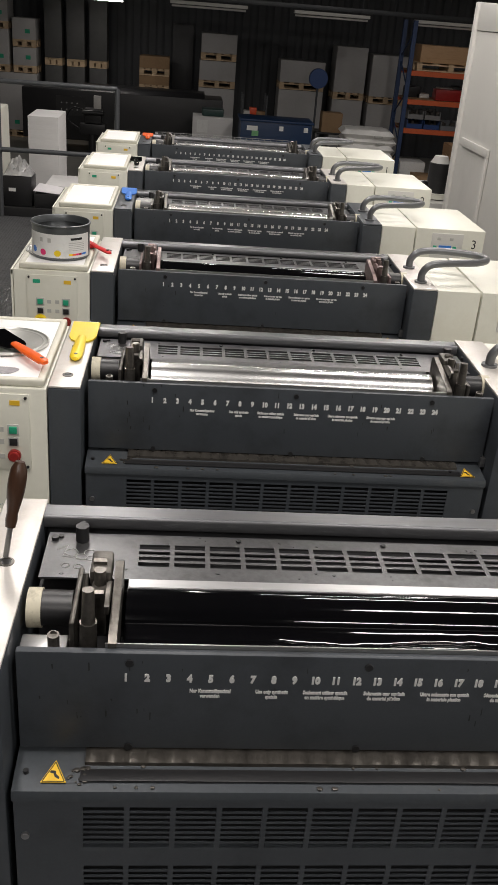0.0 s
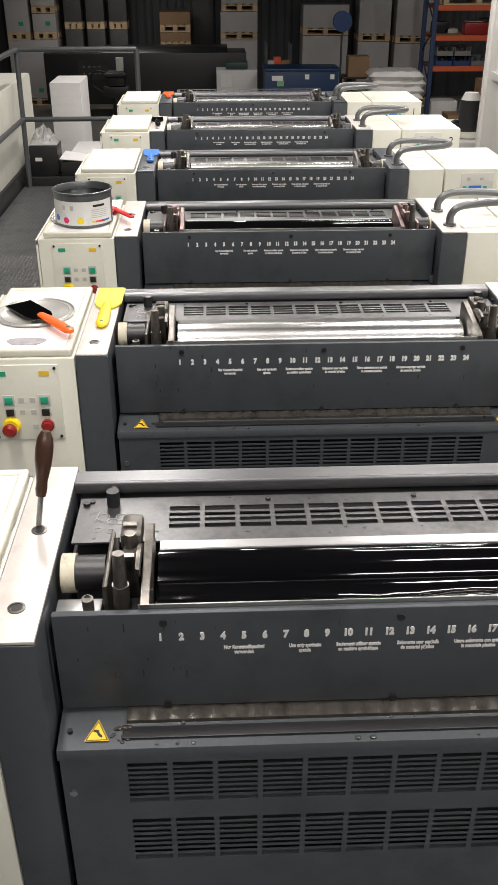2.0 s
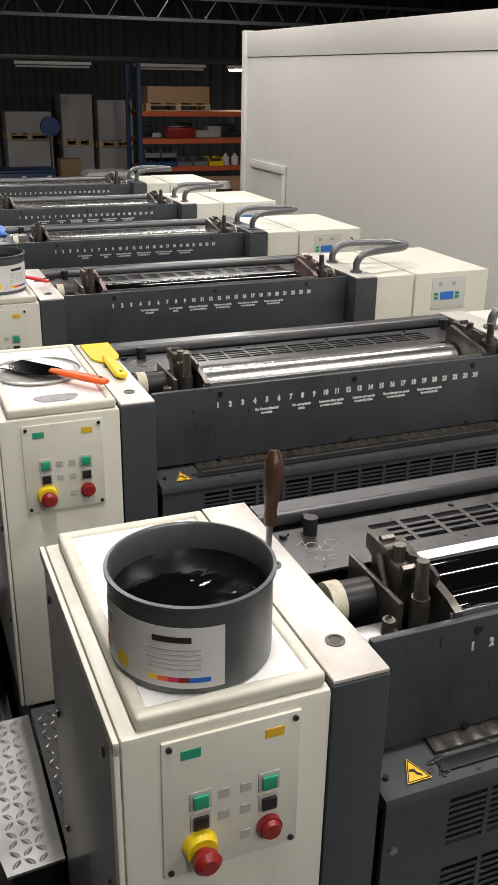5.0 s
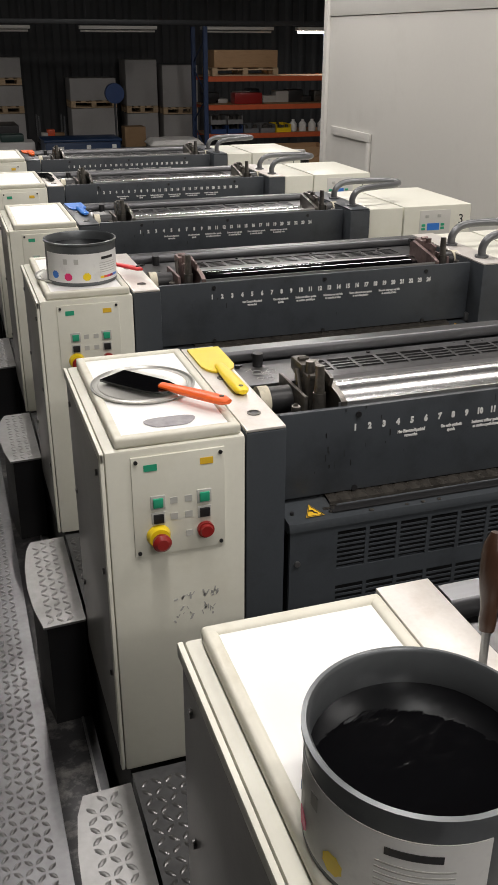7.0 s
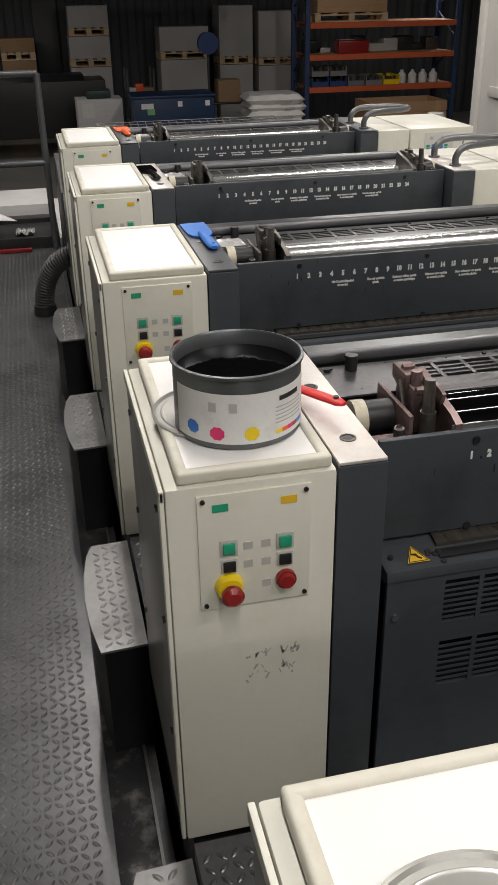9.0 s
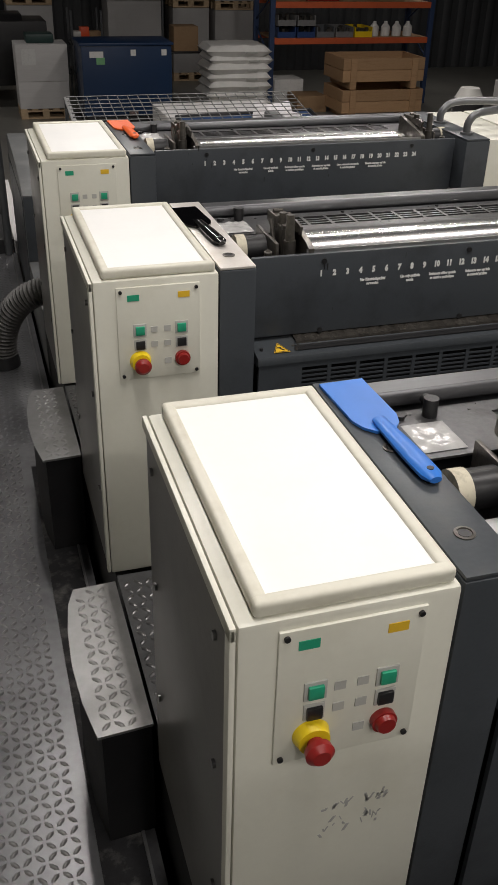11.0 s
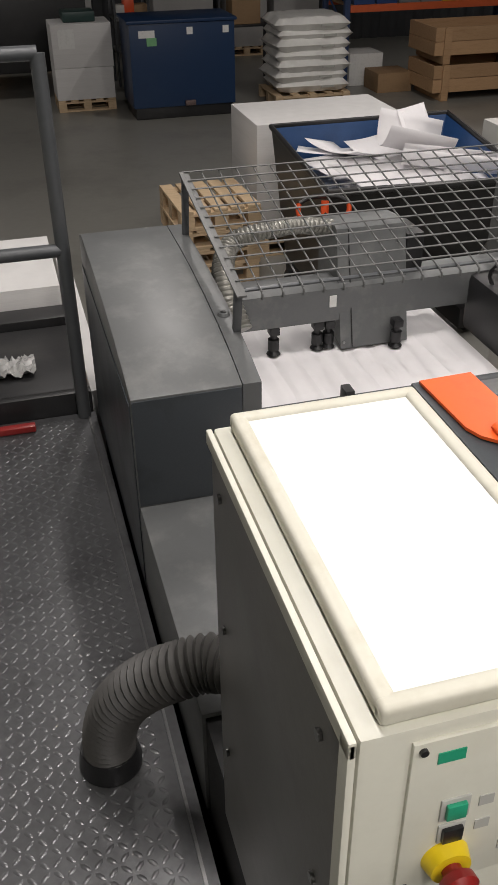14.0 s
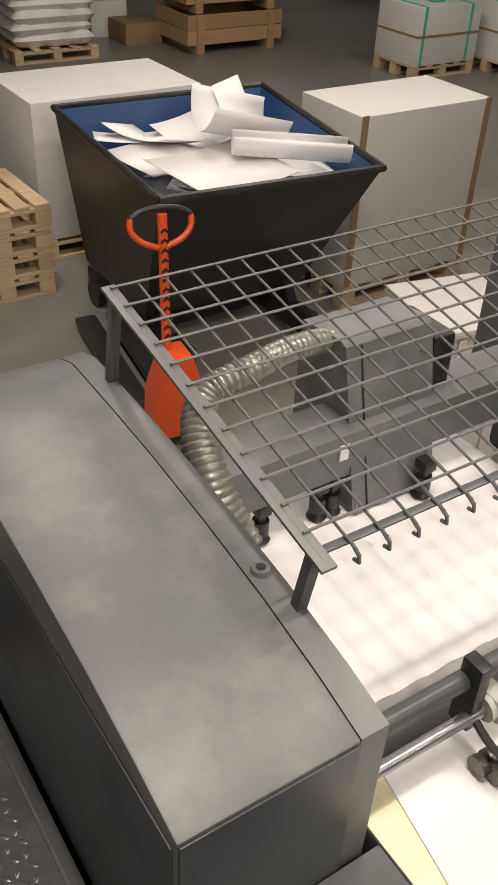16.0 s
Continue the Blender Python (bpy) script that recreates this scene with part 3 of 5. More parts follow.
    bmesh.ops.recalc_face_normals(bm, faces=bm.faces)
    add("ink_pool" if inked else "duct_blade", bm, INK if inked else STEEL, "pool of black ink" if inked else "clean steel duct blade")
    add("duct_lip", box(bm_new(), (-0.03, 0.0125, 0.02), (0.72, 0.0155, 0.048), 0.001), STEEL)
    add("duct_rear_edge", prism(bm_new(), [(0.180, 0.024), (0.191, 0.031), (0.191, 0.012), (0.184, 0.012)], "x", -0.008, 0.70), STEEL)
    # duct ends with levers, both sides
    for s, x in ((1, -0.020), (-1, 0.712)):
        bm = bm_new()
        prism(bm, [(0.010, 0.0), (0.010, 0.050), (0.03, 0.058), (0.165, 0.082), (0.178, 0.074), (0.178, -0.02)], "x", x - 0.006, x + 0.006)
        add("duct_cheek", bm, metal, "greasy duct end plate")
        bm = bm_new()
        xo = x - s * 0.026
        box(bm, (xo - 0.012, 0.09, 0.0), (xo + 0.012, 0.172, 0.072), 0.004)
        box(bm, (xo - 0.016, 0.125, 0.06), (xo + 0.016, 0.185, 0.088), 0.006)
        cyl(bm, (xo, 0.12, 0.070), (xo, 0.12, 0.096), 0.009, seg=10)
        add("lever_block", bm, metal)
        bm = bm_new()
        cyl(bm, (xo - s * 0.010, 0.045, -0.06), (xo - s * 0.010, 0.045, 0.060), 0.0125, seg=14)
        cyl(bm, (xo - s * 0.010, 0.045, 0.060), (xo - s * 0.010, 0.048, 0.112), 0.0100, 0.0085, seg=14)
        add("lever_post", bm, GREASY)
        bm = bm_new()
        box(bm, (min(xo - s * 0.03, xo - s * 0.038), 0.05, -0.04), (max(xo - s * 0.03, xo - s * 0.038), 0.19, 0.052), 0.003)
        add("inner_plate", bm, metal)
        bm = bm_new()
        arc = [(0.075 + 0.085 * math.sin(radians(a)), 0.005 + 0.085 * math.cos(radians(a))) for a in range(-20, 81, 10)]
        arc += [(0.075 + 0.066 * math.sin(radians(a)), 0.005 + 0.066 * math.cos(radians(a))) for a in range(80, -21, -10)]
        lo, hi = sorted((x - s * 0.008, x - s * 0.014))
        prism(bm, arc, "x", lo, hi)
        add("curved_arm", bm, metal)
        for y, z in ((0.150, 0.090), (0.172, 0.060), (0.092, 0.074)):
            add("hex_bolt", cyl(bm_new(), (xo - s * 0.012, y, z), (xo + s * 0.008, y, z), 0.0062, seg=6), metal)
        add("spring_rod", cyl(bm_new(), (xo - s * 0.022, 0.075, -0.03), (xo - s * 0.022, 0.135, 0.078), 0.0045, seg=8), GREASY)
        add("cap_screw", cyl(bm_new(), (xo - s * 0.090, 0.30, 0.029), (xo - s * 0.090, 0.30, 0.036), 0.006, seg=10), BLACK)
        bm = bm_new()
        rng2 = random.Random(k * 5 + (s > 0))
        m2 = 9
        gg = [[bm.verts.new((xo - s * (0.035 + 0.075 * i / m2), 0.205 + 0.075 * j / m2, 0.0312 + 0.006 * rng2.random() * (0 < i < m2 and 0 < j < m2))) for j in range(m2 + 1)] for i in range(m2 + 1)]
        for i in range(m2):
            for j in range(m2):
                bm.faces.new((gg[i][j], gg[i + 1][j], gg[i + 1][j + 1], gg[i][j + 1]))
        bmesh.ops.recalc_face_normals(bm, faces=bm.faces)
        if k >= 3 and s > 0:
            add("oil_film", bm, PLASTIC_FILM, "wrinkled clear film over the plate")
        else:
            bm.free()
        bm = bm_new()
        cyl(bm, (xo - s * 0.040, 0.125, 0.022), (xo - s * 0.085, 0.125, 0.022), 0.027, seg=24)
        add("shaft_end", bm, BLACK)
        bm = bm_new()
        cyl(bm, (xo - s * 0.085, 0.125, 0.022), (xo - s * 0.106, 0.125, 0.022), 0.030, seg=24)
        add("shaft_cap", bm, PALE_WRAP, "shaft end wrapped in pale paper")
        bm = bm_new()
        lo, hi = sorted((xo - s * 0.040, xo - s * 0.106))
        box(bm, (lo, 0.02, -0.01), (hi, 0.068, 0.018), 0.003)
        add("clamp_block", bm, metal if rusty else STEEL)
        bm = bm_new()
        cyl(bm, (xo - s * 0.058, 0.042, 0.018), (xo - s * 0.058, 0.040, 0.040), 0.0085, seg=14)
        cyl(bm, (xo - s * 0.058, 0.042, 0.040), (xo - s * 0.058, 0.041, 0.0402), 0.005, seg=10)
        add("clamp_bolt", bm, GREASY)
        bm = bm_new()
        cyl(bm, (xo - s * 0.045, 0.300, 0.03), (xo - s * 0.045, 0.300, 0.058), 0.011, seg=14)
        cyl(bm, (xo - s * 0.045, 0.300, 0.048), (xo - s * 0.045, 0.320, 0.048), 0.008, seg=10)
        add("stop_knob", bm, BLACK)
    # side columns
    top = STEEL_TOP if k in (0, 1, 2, 4) else ANTHRACITE_WORN
    for x0, x1, name in ((-0.234, -0.160, "inner_column"), (0.828, 0.911, "outer_column")):
        col = add(name, box(bm_new(), (x0, -0.062, -0.645), (x1, 0.400, 0.044), 0.004), ANTHRACITE)
        cap = part("column_top", box(bm_new(), (x0 + 0.001, -0.060, 0.0445), (x1 - 0.001, 0.398, 0.050), 0.002), top, col)
        for y in (0.01, 0.20):
            xm = (x0 + x1) / 2
            bm = bm_new()
            lathe(bm, [(0.0125, 0.0), (0.0125, 0.0015), (0.009, 0.002), (0.0085, 0.0005)], 20, (xm, y, 0.050))
            part("bolt_hole", bm, GREASY, col)
            part("socket", cyl(bm_new(), (xm, y, 0.0502), (xm, y, 0.0512), 0.0075, seg=12), BLACK, col)
    add("gap_catch", box(bm_new(), (0.816, -0.01, -0.14), (0.828, 0.02, -0.115), 0.002), STEEL)
    # grab rail on the far column
    loop = smooth_path([(0.870, 0.02, 0.05), (0.872, 0.02, 0.085), (0.90, 0.02, 0.112), (0.98, 0.035, 0.118), (1.07, 0.06, 0.118), (1.115, 0.11, 0.118),
                        (1.09, 0.165, 0.118), (1.00, 0.195, 0.118), (0.91, 0.205, 0.112), (0.874, 0.205, 0.085), (0.870, 0.205, 0.05)], 6)
    rail = add("grab_rail", tube(bm_new(), loop, 0.0125, 12), CHROME, "bent grey tubular grab rail")
    for y in (0.02, 0.205):
        part("flange", cyl(bm_new(), (0.870, y, 0.050), (0.870, y, 0.056), 0.021, seg=20), CHROME, rail)
    return root


def control_cabinet(k):
    root = thing("control_cabinet", (0, k * P, BASE), "narrow cream control cabinet with push buttons and white top", "control cabinet", "control cabinets of the press")

    def add(name, bm, material, label="", parent=root):
        return part(name, bm, material, parent, label, (0, 0, L) if parent is root else (0, 0, 0))
    x0, x1, y0, y1 = -0.484, -0.236, -0.062, 0.380
    add("body", box(bm_new(), (x0 + 0.004, y0, -0.643), (x1, y1, 0.042), 0.006), CREAM)
    side = add("side_sheet", box(bm_new(), (x0 - 0.001, y0 + 0.022, -0.64), (x0 + 0.0035, y1 - 0.012, 0.020), 0.001), SIDE_SHEET, "grey satin side sheet")
    for y in (0.0, 0.33):
        for z in (-0.02, -0.22, -0.45):
            part("screw", cyl(bm_new(), (x0, y, z), (x0 - 0.005, y, z), 0.006, seg=10), STEEL, side)
    add("side_flange", box(bm_new(), (x0 - 0.004, y0 + 0.001, -0.64), (x0 + 0.003, y0 + 0.019, 0.040), 0.002), CREAM)
    add("top_flange", box(bm_new(), (x0 - 0.004, y0 + 0.001, 0.0225), (x0 + 0.003, y1, 0.041), 0.002), CREAM)
    # raised rim round the white top
    bm = bm_new()
    a, b, c, d = x0 + 0.022, x1 - 0.006, y0 + 0.006, y1 - 0.006
    w = 0.017
    box(bm, (a, c, 0.0425), (b, c + w, 0.062), 0.006, 3)
    box(bm, (a, d - w, 0.0425), (b, d, 0.062), 0.006, 3)
    box(bm, (a, c + 0.002, 0.0425), (a + w, d - 0.002, 0.0618), 0.006, 3)
    box(bm, (b - w, c + 0.002, 0.0425), (b, d - 0.002, 0.0618), 0.006, 3)
    add("top_rim", bm, CREAM_RIM, "yellowed plastic rim")
    add("top_mat", box(bm_new(), (a + w - 0.002, c + w - 0.002, 0.0425), (b - w + 0.002, d - w + 0.002, 0.0575), 0.001), WHITE_MAT, "white top")
    f = y0
    plate = add("button_panel", box(bm_new(), (-0.438, f - 0.004, -0.163), (-0.275, f + 0.001, 0.028), 0.0015), CREAM, "push button panel")
    g = f - 0.004
    for x in (-0.430, -0.283):
        for z in (0.020, -0.155):
            part("screw", cyl(bm_new(), (x, g, z), (x, g - 0.003, z), 0.0035, seg=10), BLACK, plate)
    part("label", box(bm_new(), (-0.417, g - 0.001, 0.001), (-0.394, g + 0.001, 0.013)), GREEN, plate, "green label")
    part("label", box(bm_new(), (-0.319, g - 0.001, 0.001), (-0.296, g + 0.001, 0.013)), YELLOW, plate, "yellow label")
    for x in (-0.395, -0.313):
        part("key_frame", box(bm_new(), (x - 0.013, g - 0.002, -0.073), (x + 0.013, g + 0.001, -0.047), 0.001), GREY_KEY, plate)
        part("key", box(bm_new(), (x - 0.0088, g - 0.006, -0.0688), (x + 0.0088, g - 0.0015, -0.0512), 0.0015), GREEN, plate, "green push button")
        part("key_frame", box(bm_new(), (x - 0.012, g - 0.002, -0.102), (x + 0.012, g + 0.001, -0.079), 0.001), GREY_KEY, plate)
        part("key", box(bm_new(), (x - 0.009, g - 0.006, -0.099), (x + 0.009, g - 0.0015, -0.082), 0.0015), BLACK, plate, "black push button")
    for x in (-0.367, -0.341):
        for z in (-0.060, -0.091):
            part("legend", box(bm_new(), (x - 0.0065, g - 0.001, z - 0.006), (x + 0.0065, g + 0.001, z + 0.006)), GREY_KEY, plate)
    part("legend", box(bm_new(), (-0.347, g - 0.001, -0.135), (-0.334, g + 0.001, -0.123)), GREY_KEY, plate)
    stop = part("stop_collar", cyl(bm_new(), (-0.396, g, -0.125), (-0.396, g - 0.013, -0.125), 0.0215, 0.018, 28), YELLOW_PLASTIC, plate, "yellow collar")
    bm = bm_new()
    cyl(bm, (-0.396, g - 0.013, -0.125), (-0.396, g - 0.022, -0.125), 0.009, seg=20)
    cyl(bm, (-0.396, g - 0.022, -0.125), (-0.396, g - 0.030, -0.125), 0.0155, 0.0165, 28)
    cyl(bm, (-0.396, g - 0.030, -0.125), (-0.396, g - 0.036, -0.125), 0.0165, 0.010, 28)
    part("stop_button", bm, RED, plate, "red mushroom stop button")
    bm = bm_new()
    cyl(bm, (-0.312, g, -0.125), (-0.312, g - 0.008, -0.125), 0.0150, seg=24)
    cyl(bm, (-0.312, g - 0.008, -0.125), (-0.312, g - 0.014, -0.125), 0.0125, 0.0105, 24)
    part("stop_key", bm, RED, plate, "red push button")
    # remains of torn-off print low on the door
    rng = random.Random(11)
    bm = bm_new()
    for i in range(44):
        x, z = rng.choice((rng.uniform(-0.375, -0.335), rng.uniform(-0.318, -0.292))), rng.choice((rng.uniform(-0.272, -0.262), rng.uniform(-0.318, -0.290)))
        w, h, lean = rng.uniform(0.0012, 0.004), rng.uniform(0.003, 0.012), rng.uniform(-0.004, 0.006)
        prism(bm, [(x, z), (x + w, z), (x + w + lean, z + h), (x + lean, z + h)], "y", f - 0.0006, f + 0.001)
    add("worn_print", bm, SCUFF, "remains of grey print")
    return root


def drive_cabinet(k):
    root = thing("drive_cabinet", (0, k * P, BASE), "cream drive side cabinet with a small display panel", "cabinet", "drive side cabinets of the press")

    def add(name, bm, material, label="", parent=root):
        return part(name, bm, material, parent, label, (0, 0, L) if parent is root else (0, 0, 0))
    add("inner_box", box(bm_new(), (0.914, -0.055, -0.645), (1.062, 0.40, 0.046), 0.006), CREAM)
    door = add("outer_box", box(bm_new(), (1.066, -0.060, -0.645), (1.37, 0.40, 0.048), 0.006), CREAM)
    plate = part("display_panel", box(bm_new(), (1.135, -0.0625, -0.085), (1.275, -0.059, 0.030), 0.001), PARTITION, door)
    part("display", box(bm_new(), (1.170, -0.064, -0.050), (1.225, -0.061, -0.022)), BLUE_PLASTIC, door, "blue display")
    for x in (1.145, 1.232):
        for z in (-0.048, -0.034):
            part("key", box(bm_new(), (x, -0.065, z), (x + 0.016, -0.061, z + 0.010), 0.001), GREEN, door, "green key")
    for x in (1.160, 1.215):
        part("key", box(bm_new(), (x, -0.064, 0.000), (x + 0.016, -0.061, 0.013), 0.001), GREY_KEY, door)
    if k >= 3:
        lettering(str(6 - k), 0.055, 1.325, -0.0605, -0.03, door, "number", 0.9, BLACK)
    return root


for k in range(6):
    printing_unit(k, k in (0, 2), k == 2)
    control_cabinet(k)
    drive_cabinet(k)
    # plate and step in the gap behind each unit
    if k < 5:
        y = k * P
        gap = setting("gap_plate", box(bm_new(), (-0.47, y + 0.385, BASE - 0.04), (1.36, y + P - 0.07, BASE)), CHEQUER, "dark chequer plate between the units")
        pattern(lozenges(-0.465, -0.16, y + 0.40, y + P - 0.08, BASE), WORN_STUD, gap)
        rootb = thing("footstep", (0, y, DECK), "bright chequer plate step with curved edge on a black box", "step", "footsteps along the press")
        h = BASE + 0.02 - DECK
        edge = [(-0.48, 0.436), (-0.582, 0.430), (-0.597, 0.52), (-0.603, 0.62), (-0.599, 0.72), (-0.588, 0.80), (-0.572, 0.845), (-0.48, 0.85)]
        inner = [(-0.482, 0.444), (-0.574, 0.438), (-0.588, 0.52), (-0.594, 0.62), (-0.590, 0.72), (-0.580, 0.80), (-0.566, 0.838), (-0.482, 0.842)]
        part("box", prism(bm_new(), inner, "z", 0.003, h - 0.006), STEP_BLACK, rootb)
        tread = part("tread", prism(bm_new(), edge, "z", h - 0.006, h), CHEQUER_BRIGHT, rootb, "bright chequer plate tread")
        pattern(lozenges(-0.598, -0.482, 0.44, 0.845, h, keep=lambda x, y: x > -0.585 + 0.5 * max(0, abs(y - 0.63) - 0.15)), CHEQUER_BRIGHT, tread)
# ---- feeder ----
setting("feeder_base", box(bm_new(), (-0.46, 5.62, 0), (0.9, 6.95, 1.10)), DARK, "black base of the feeder")
root = thing("feeder_side_cover", (0, 0, 1.10), "rounded dark grey sheet metal feeder cover", "machine cover")
Q = U - 1.10
prof = [(6.03, -0.68), (6.03, -0.395), (6.12, -0.372), (6.25, -0.348), (6.40, -0.330), (6.55, -0.318), (6.70, -0.312), (6.86, -0.310), (6.92, -0.330), (6.92, -0.95), (6.03, -0.95)]
hood = prism(bm_new(), [(y, z + Q) for y, z in prof], "x", -0.472, -0.2205)
bmesh.ops.bevel(hood, geom=[e for e in hood.edges if e.calc_face_angle(0) > 0.6], offset=0.004, segments=2, profile=0.6, affect="EDGES")
part("hood", hood, FEEDER, root)
part("inner_strip", prism(bm_new(), [(y + (0.002 if y < 6.1 else 0), z + Q - 0.001) for y, z in prof], "x", -0.219, -0.176), FEEDER, root)
part("boss", cyl(bm_new(), (-0.197, 6.29, Q - 0.345), (-0.197, 6.29, Q - 0.338), 0.016, 0.013, 20), FEEDER, root)
# added darker plates paint the shade on the hood's front and left side
part("front_plate", box(bm_new(), (-0.470, 6.0265, 0.272), (-0.2225, 6.0295, Q - 0.400), 0.001), ANTHRACITE, root, "dark plate standing in for the shaded hood front")
part("side_plate", box(bm_new(), (-0.4752, 6.04, 0.02), (-0.4722, 6.90, Q - 0.415), 0.001), ANTHRACITE, root)
part("socket", cyl(bm_new(), (-0.197, 6.29, Q - 0.338), (-0.197, 6.29, Q - 0.3365), 0.007, seg=12), BLACK, root)
part("low_cover", box(bm_new(), (-0.472, 5.40, 0.0), (-0.150, 6.027, Q - 0.68), 0.004), FEEDER, root)

# suction hose from the last cabinet to the deck
path = smooth_path([(-0.33, 5.20, U - 0.565), (-0.36, 5.34, U - 0.570), (-0.43, 5.42, U - 0.582), (-0.50, 5.445, U - 0.605), (-0.56, 5.475, U - 0.655), (-0.605, 5.51, U - 0.735), (-0.628, 5.535, U - 0.83), (-0.632, 5.545, DECK + 0.004)], 14)
dense = []
for a, b in zip(path, path[1:]):
    dense += [a.lerp(b, i / 2) for i in range(2)]
radii = [0.048 + 0.005 * math.sin(i * 2 * math.pi / 5.0) for i in range(len(dense))]
hose = thing("suction_hose", (0, 0, 0), "ribbed grey-black suction hose bending down into the deck", "hose")
part("hose", tube(bm_new(), dense, 0.04, 20, radii), HOSE, hose)
part("collar", lathe(bm_new(), [(0.062, 0), (0.062, 0.012), (0.056, 0.05), (0.052, 0.05)], 28, (-0.632, 5.545, DECK + 0.003)), BLACK, hose)
# feed table, sheet and pile
root = thing("feed_table", (0, 0, 1.10), "feed table with a bronze perforated strip", "feed table")
part("table_top", box(bm_new(), (-0.148, 5.40, 0.20), (0.86, 6.12, Q - 0.684), 0.002), FEEDER, root)
part("perforated_strip", box(bm_new(), (-0.147, 5.42, Q - 0.684), (0.0, 6.11, Q - 0.680)), BRASS, root, "bronze perforated strip")
bm = bm_new()
prism(bm, [(-0.072, 6.12), (-0.150, 5.70), (-0.146, 5.42), (0.82, 5.42), (0.82, 6.12)], "z", 0, 0.0015)
single("paper_sheet", bm, PAPER, "plain white sheet of paper on the feed table", "paper sheet", (0, 0, U - 0.6795))
bm = bm_new()
box(bm, (-0.10, 6.20, 0.0), (0.62, 6.80, 0.30), 0.001)
n = 36
rows = [[bm.verts.new((-0.10 + 0.72 * i / n, 6.20 + 0.60 * j, 0.302 + 0.0035 * math.sin(i * 1.7 + 0.5 * j))) for i in range(n + 1)] for j in (0, 0.5, 1)]
for a, b in zip(rows, rows[1:]):
    for i in range(n):
        bm.faces.new((a[i], a[i + 1], b[i + 1], b[i]))
single("paper_pile", bm, PAPER, "white paper pile in the feeder with a faintly wavy top sheet", "paper pile", (0, 0, 1.10))

root = thing("feed_shaft_set", (0, 0, 1.10), "two cross shafts carrying black feed wheel arms", "feed shafts")
z1, z2 = Q - 0.525, Q - 0.585
part("upper_shaft", cyl(bm_new(), (-0.176, 6.10, z1), (0.84, 6.10, z1), 0.016, seg=20), RAIL, root, "dark thick shaft")
part("lower_shaft", cyl(bm_new(), (-0.176, 6.075, z2), (0.84, 6.075, z2), 0.0105, seg=16), STEEL, root, "thin bright shaft")
part("end_bearing", cyl(bm_new(), (-0.174, 6.14, z1 - 0.01), (-0.150, 6.14, z1 - 0.01), 0.022, seg=18), BLACK, root)
for x0 in (0.055, 0.50):
    bm = bm_new()
    box(bm, (x0 - 0.012, 6.07, z2 - 0.03), (x0 + 0.012, 6.11, z1 + 0.045), 0.004)
    tube(bm, smooth_path([(x0, 6.08, z2), (x0 + 0.005, 6.03, z2 - 0.03), (x0 + 0.03, 5.97, z2 - 0.06)], 4), 0.007, 8)
    arm = part("wheel_arm", bm, BLACK, root)
    for i in range(4):
        for s in (-1, 1):
            c = (x0 + 0.002 + 0.013 * i + s * 0.011, 6.035 - 0.022 * i, Q - 0.655)
            part("feed_wheel", cyl(bm_new(), (c[0] - 0.006, c[1], c[2]), (c[0] + 0.006, c[1], c[2]), 0.0175, seg=16), GREASY, arm)
    bm = bm_new()
    cyl(bm, (x0 + 0.02, 6.075, z2), (x0 + 0.055, 6.075, z2), 0.022, seg=16)
    box(bm, (x0 + 0.03, 6.05, z2 - 0.02), (x0 + 0.06, 6.10, z2 + 0.024), 0.005)
    part("shaft_clamp", bm, GREY_KEY if x0 < 0.3 else BLACK, root)
for x0 in (0.245, 0.285):
    bm = bm_new()
    cyl(bm, (x0, 6.075, z2), (x0 + 0.022, 6.075, z2), 0.034, seg=24)
    part("drive_wheel", bm, GREASY, root)
part("stop_finger", box(bm_new(), (0.310, 6.05, z2 - 0.05), (0.325, 6.075, z1 + 0.02), 0.004), STEEL, root)
# brush arm lying on the sheet
root = thing("brush_holder", (0.33, 5.86, U - 0.678), "black sprung wheel holder resting on the sheet", "wheel holder", turn=-24)
bm = bm_new()
box(bm, (-0.006, -0.19, 0.012), (0.006, 0.06, 0.026), 0.003)
box(bm, (-0.016, -0.02, 0.008), (0.016, 0.03, 0.034), 0.005)
part("arm", bm, BLACK, root)
part("wire", tube(bm_new(), smooth_path([(-0.01, 0.0, 0.02), (-0.04, -0.02, 0.02), (-0.035, -0.06, 0.015), (0.0, -0.05, 0.015)], 5), 0.0025, 6), BLACK, root)
for x, y in ((0.026, 0.012), (-0.006, -0.065)):
    part("wheel", cyl(bm_new(), (x - 0.008, y, 0.017), (x + 0.012, y, 0.017), 0.016, seg=18), GREASY, root)

# suction head over the pile
root = thing("sheet_separator", (0, 0, 1.40), "grey feeder suction head with hose and black suckers", "sheet separator")
S = U - 1.40
part("cross_beam", prism(bm_new(), [(6.60, 0.095), (6.60, 0.195), (6.63, 0.205), (6.70, 0.205), (6.70, 0.095)], "x", -0.11, 0.90), FEEDER, root)
head = part("head_box", prism(bm_new(), [(6.575, 0.012), (6.655, 0.350), (6.675, 0.358), (6.79, 0.345), (6.80, 0.06)], "x", 0.228, 0.440), FEEDER, root, "grey sheet metal suction head box")
part("edge_fold", prism(bm_new(), [(6.5725, 0.014), (6.6525, 0.349), (6.655, 0.349), (6.575, 0.014)], "x", 0.262, 0.265), BLACK, head)
for x in (0.238, 0.412):
    for z in (0.03, 0.30):
        y = 6.572 + z * 0.237
        part("screw", cyl(bm_new(), (x, y + 0.004, z), (x, y - 0.003, z), 0.004, seg=8), STEEL, head)
part("head_side", box(bm_new(), (0.442, 6.64, 0.19), (0.50, 6.78, 0.32), 0.01), BLACK, root)
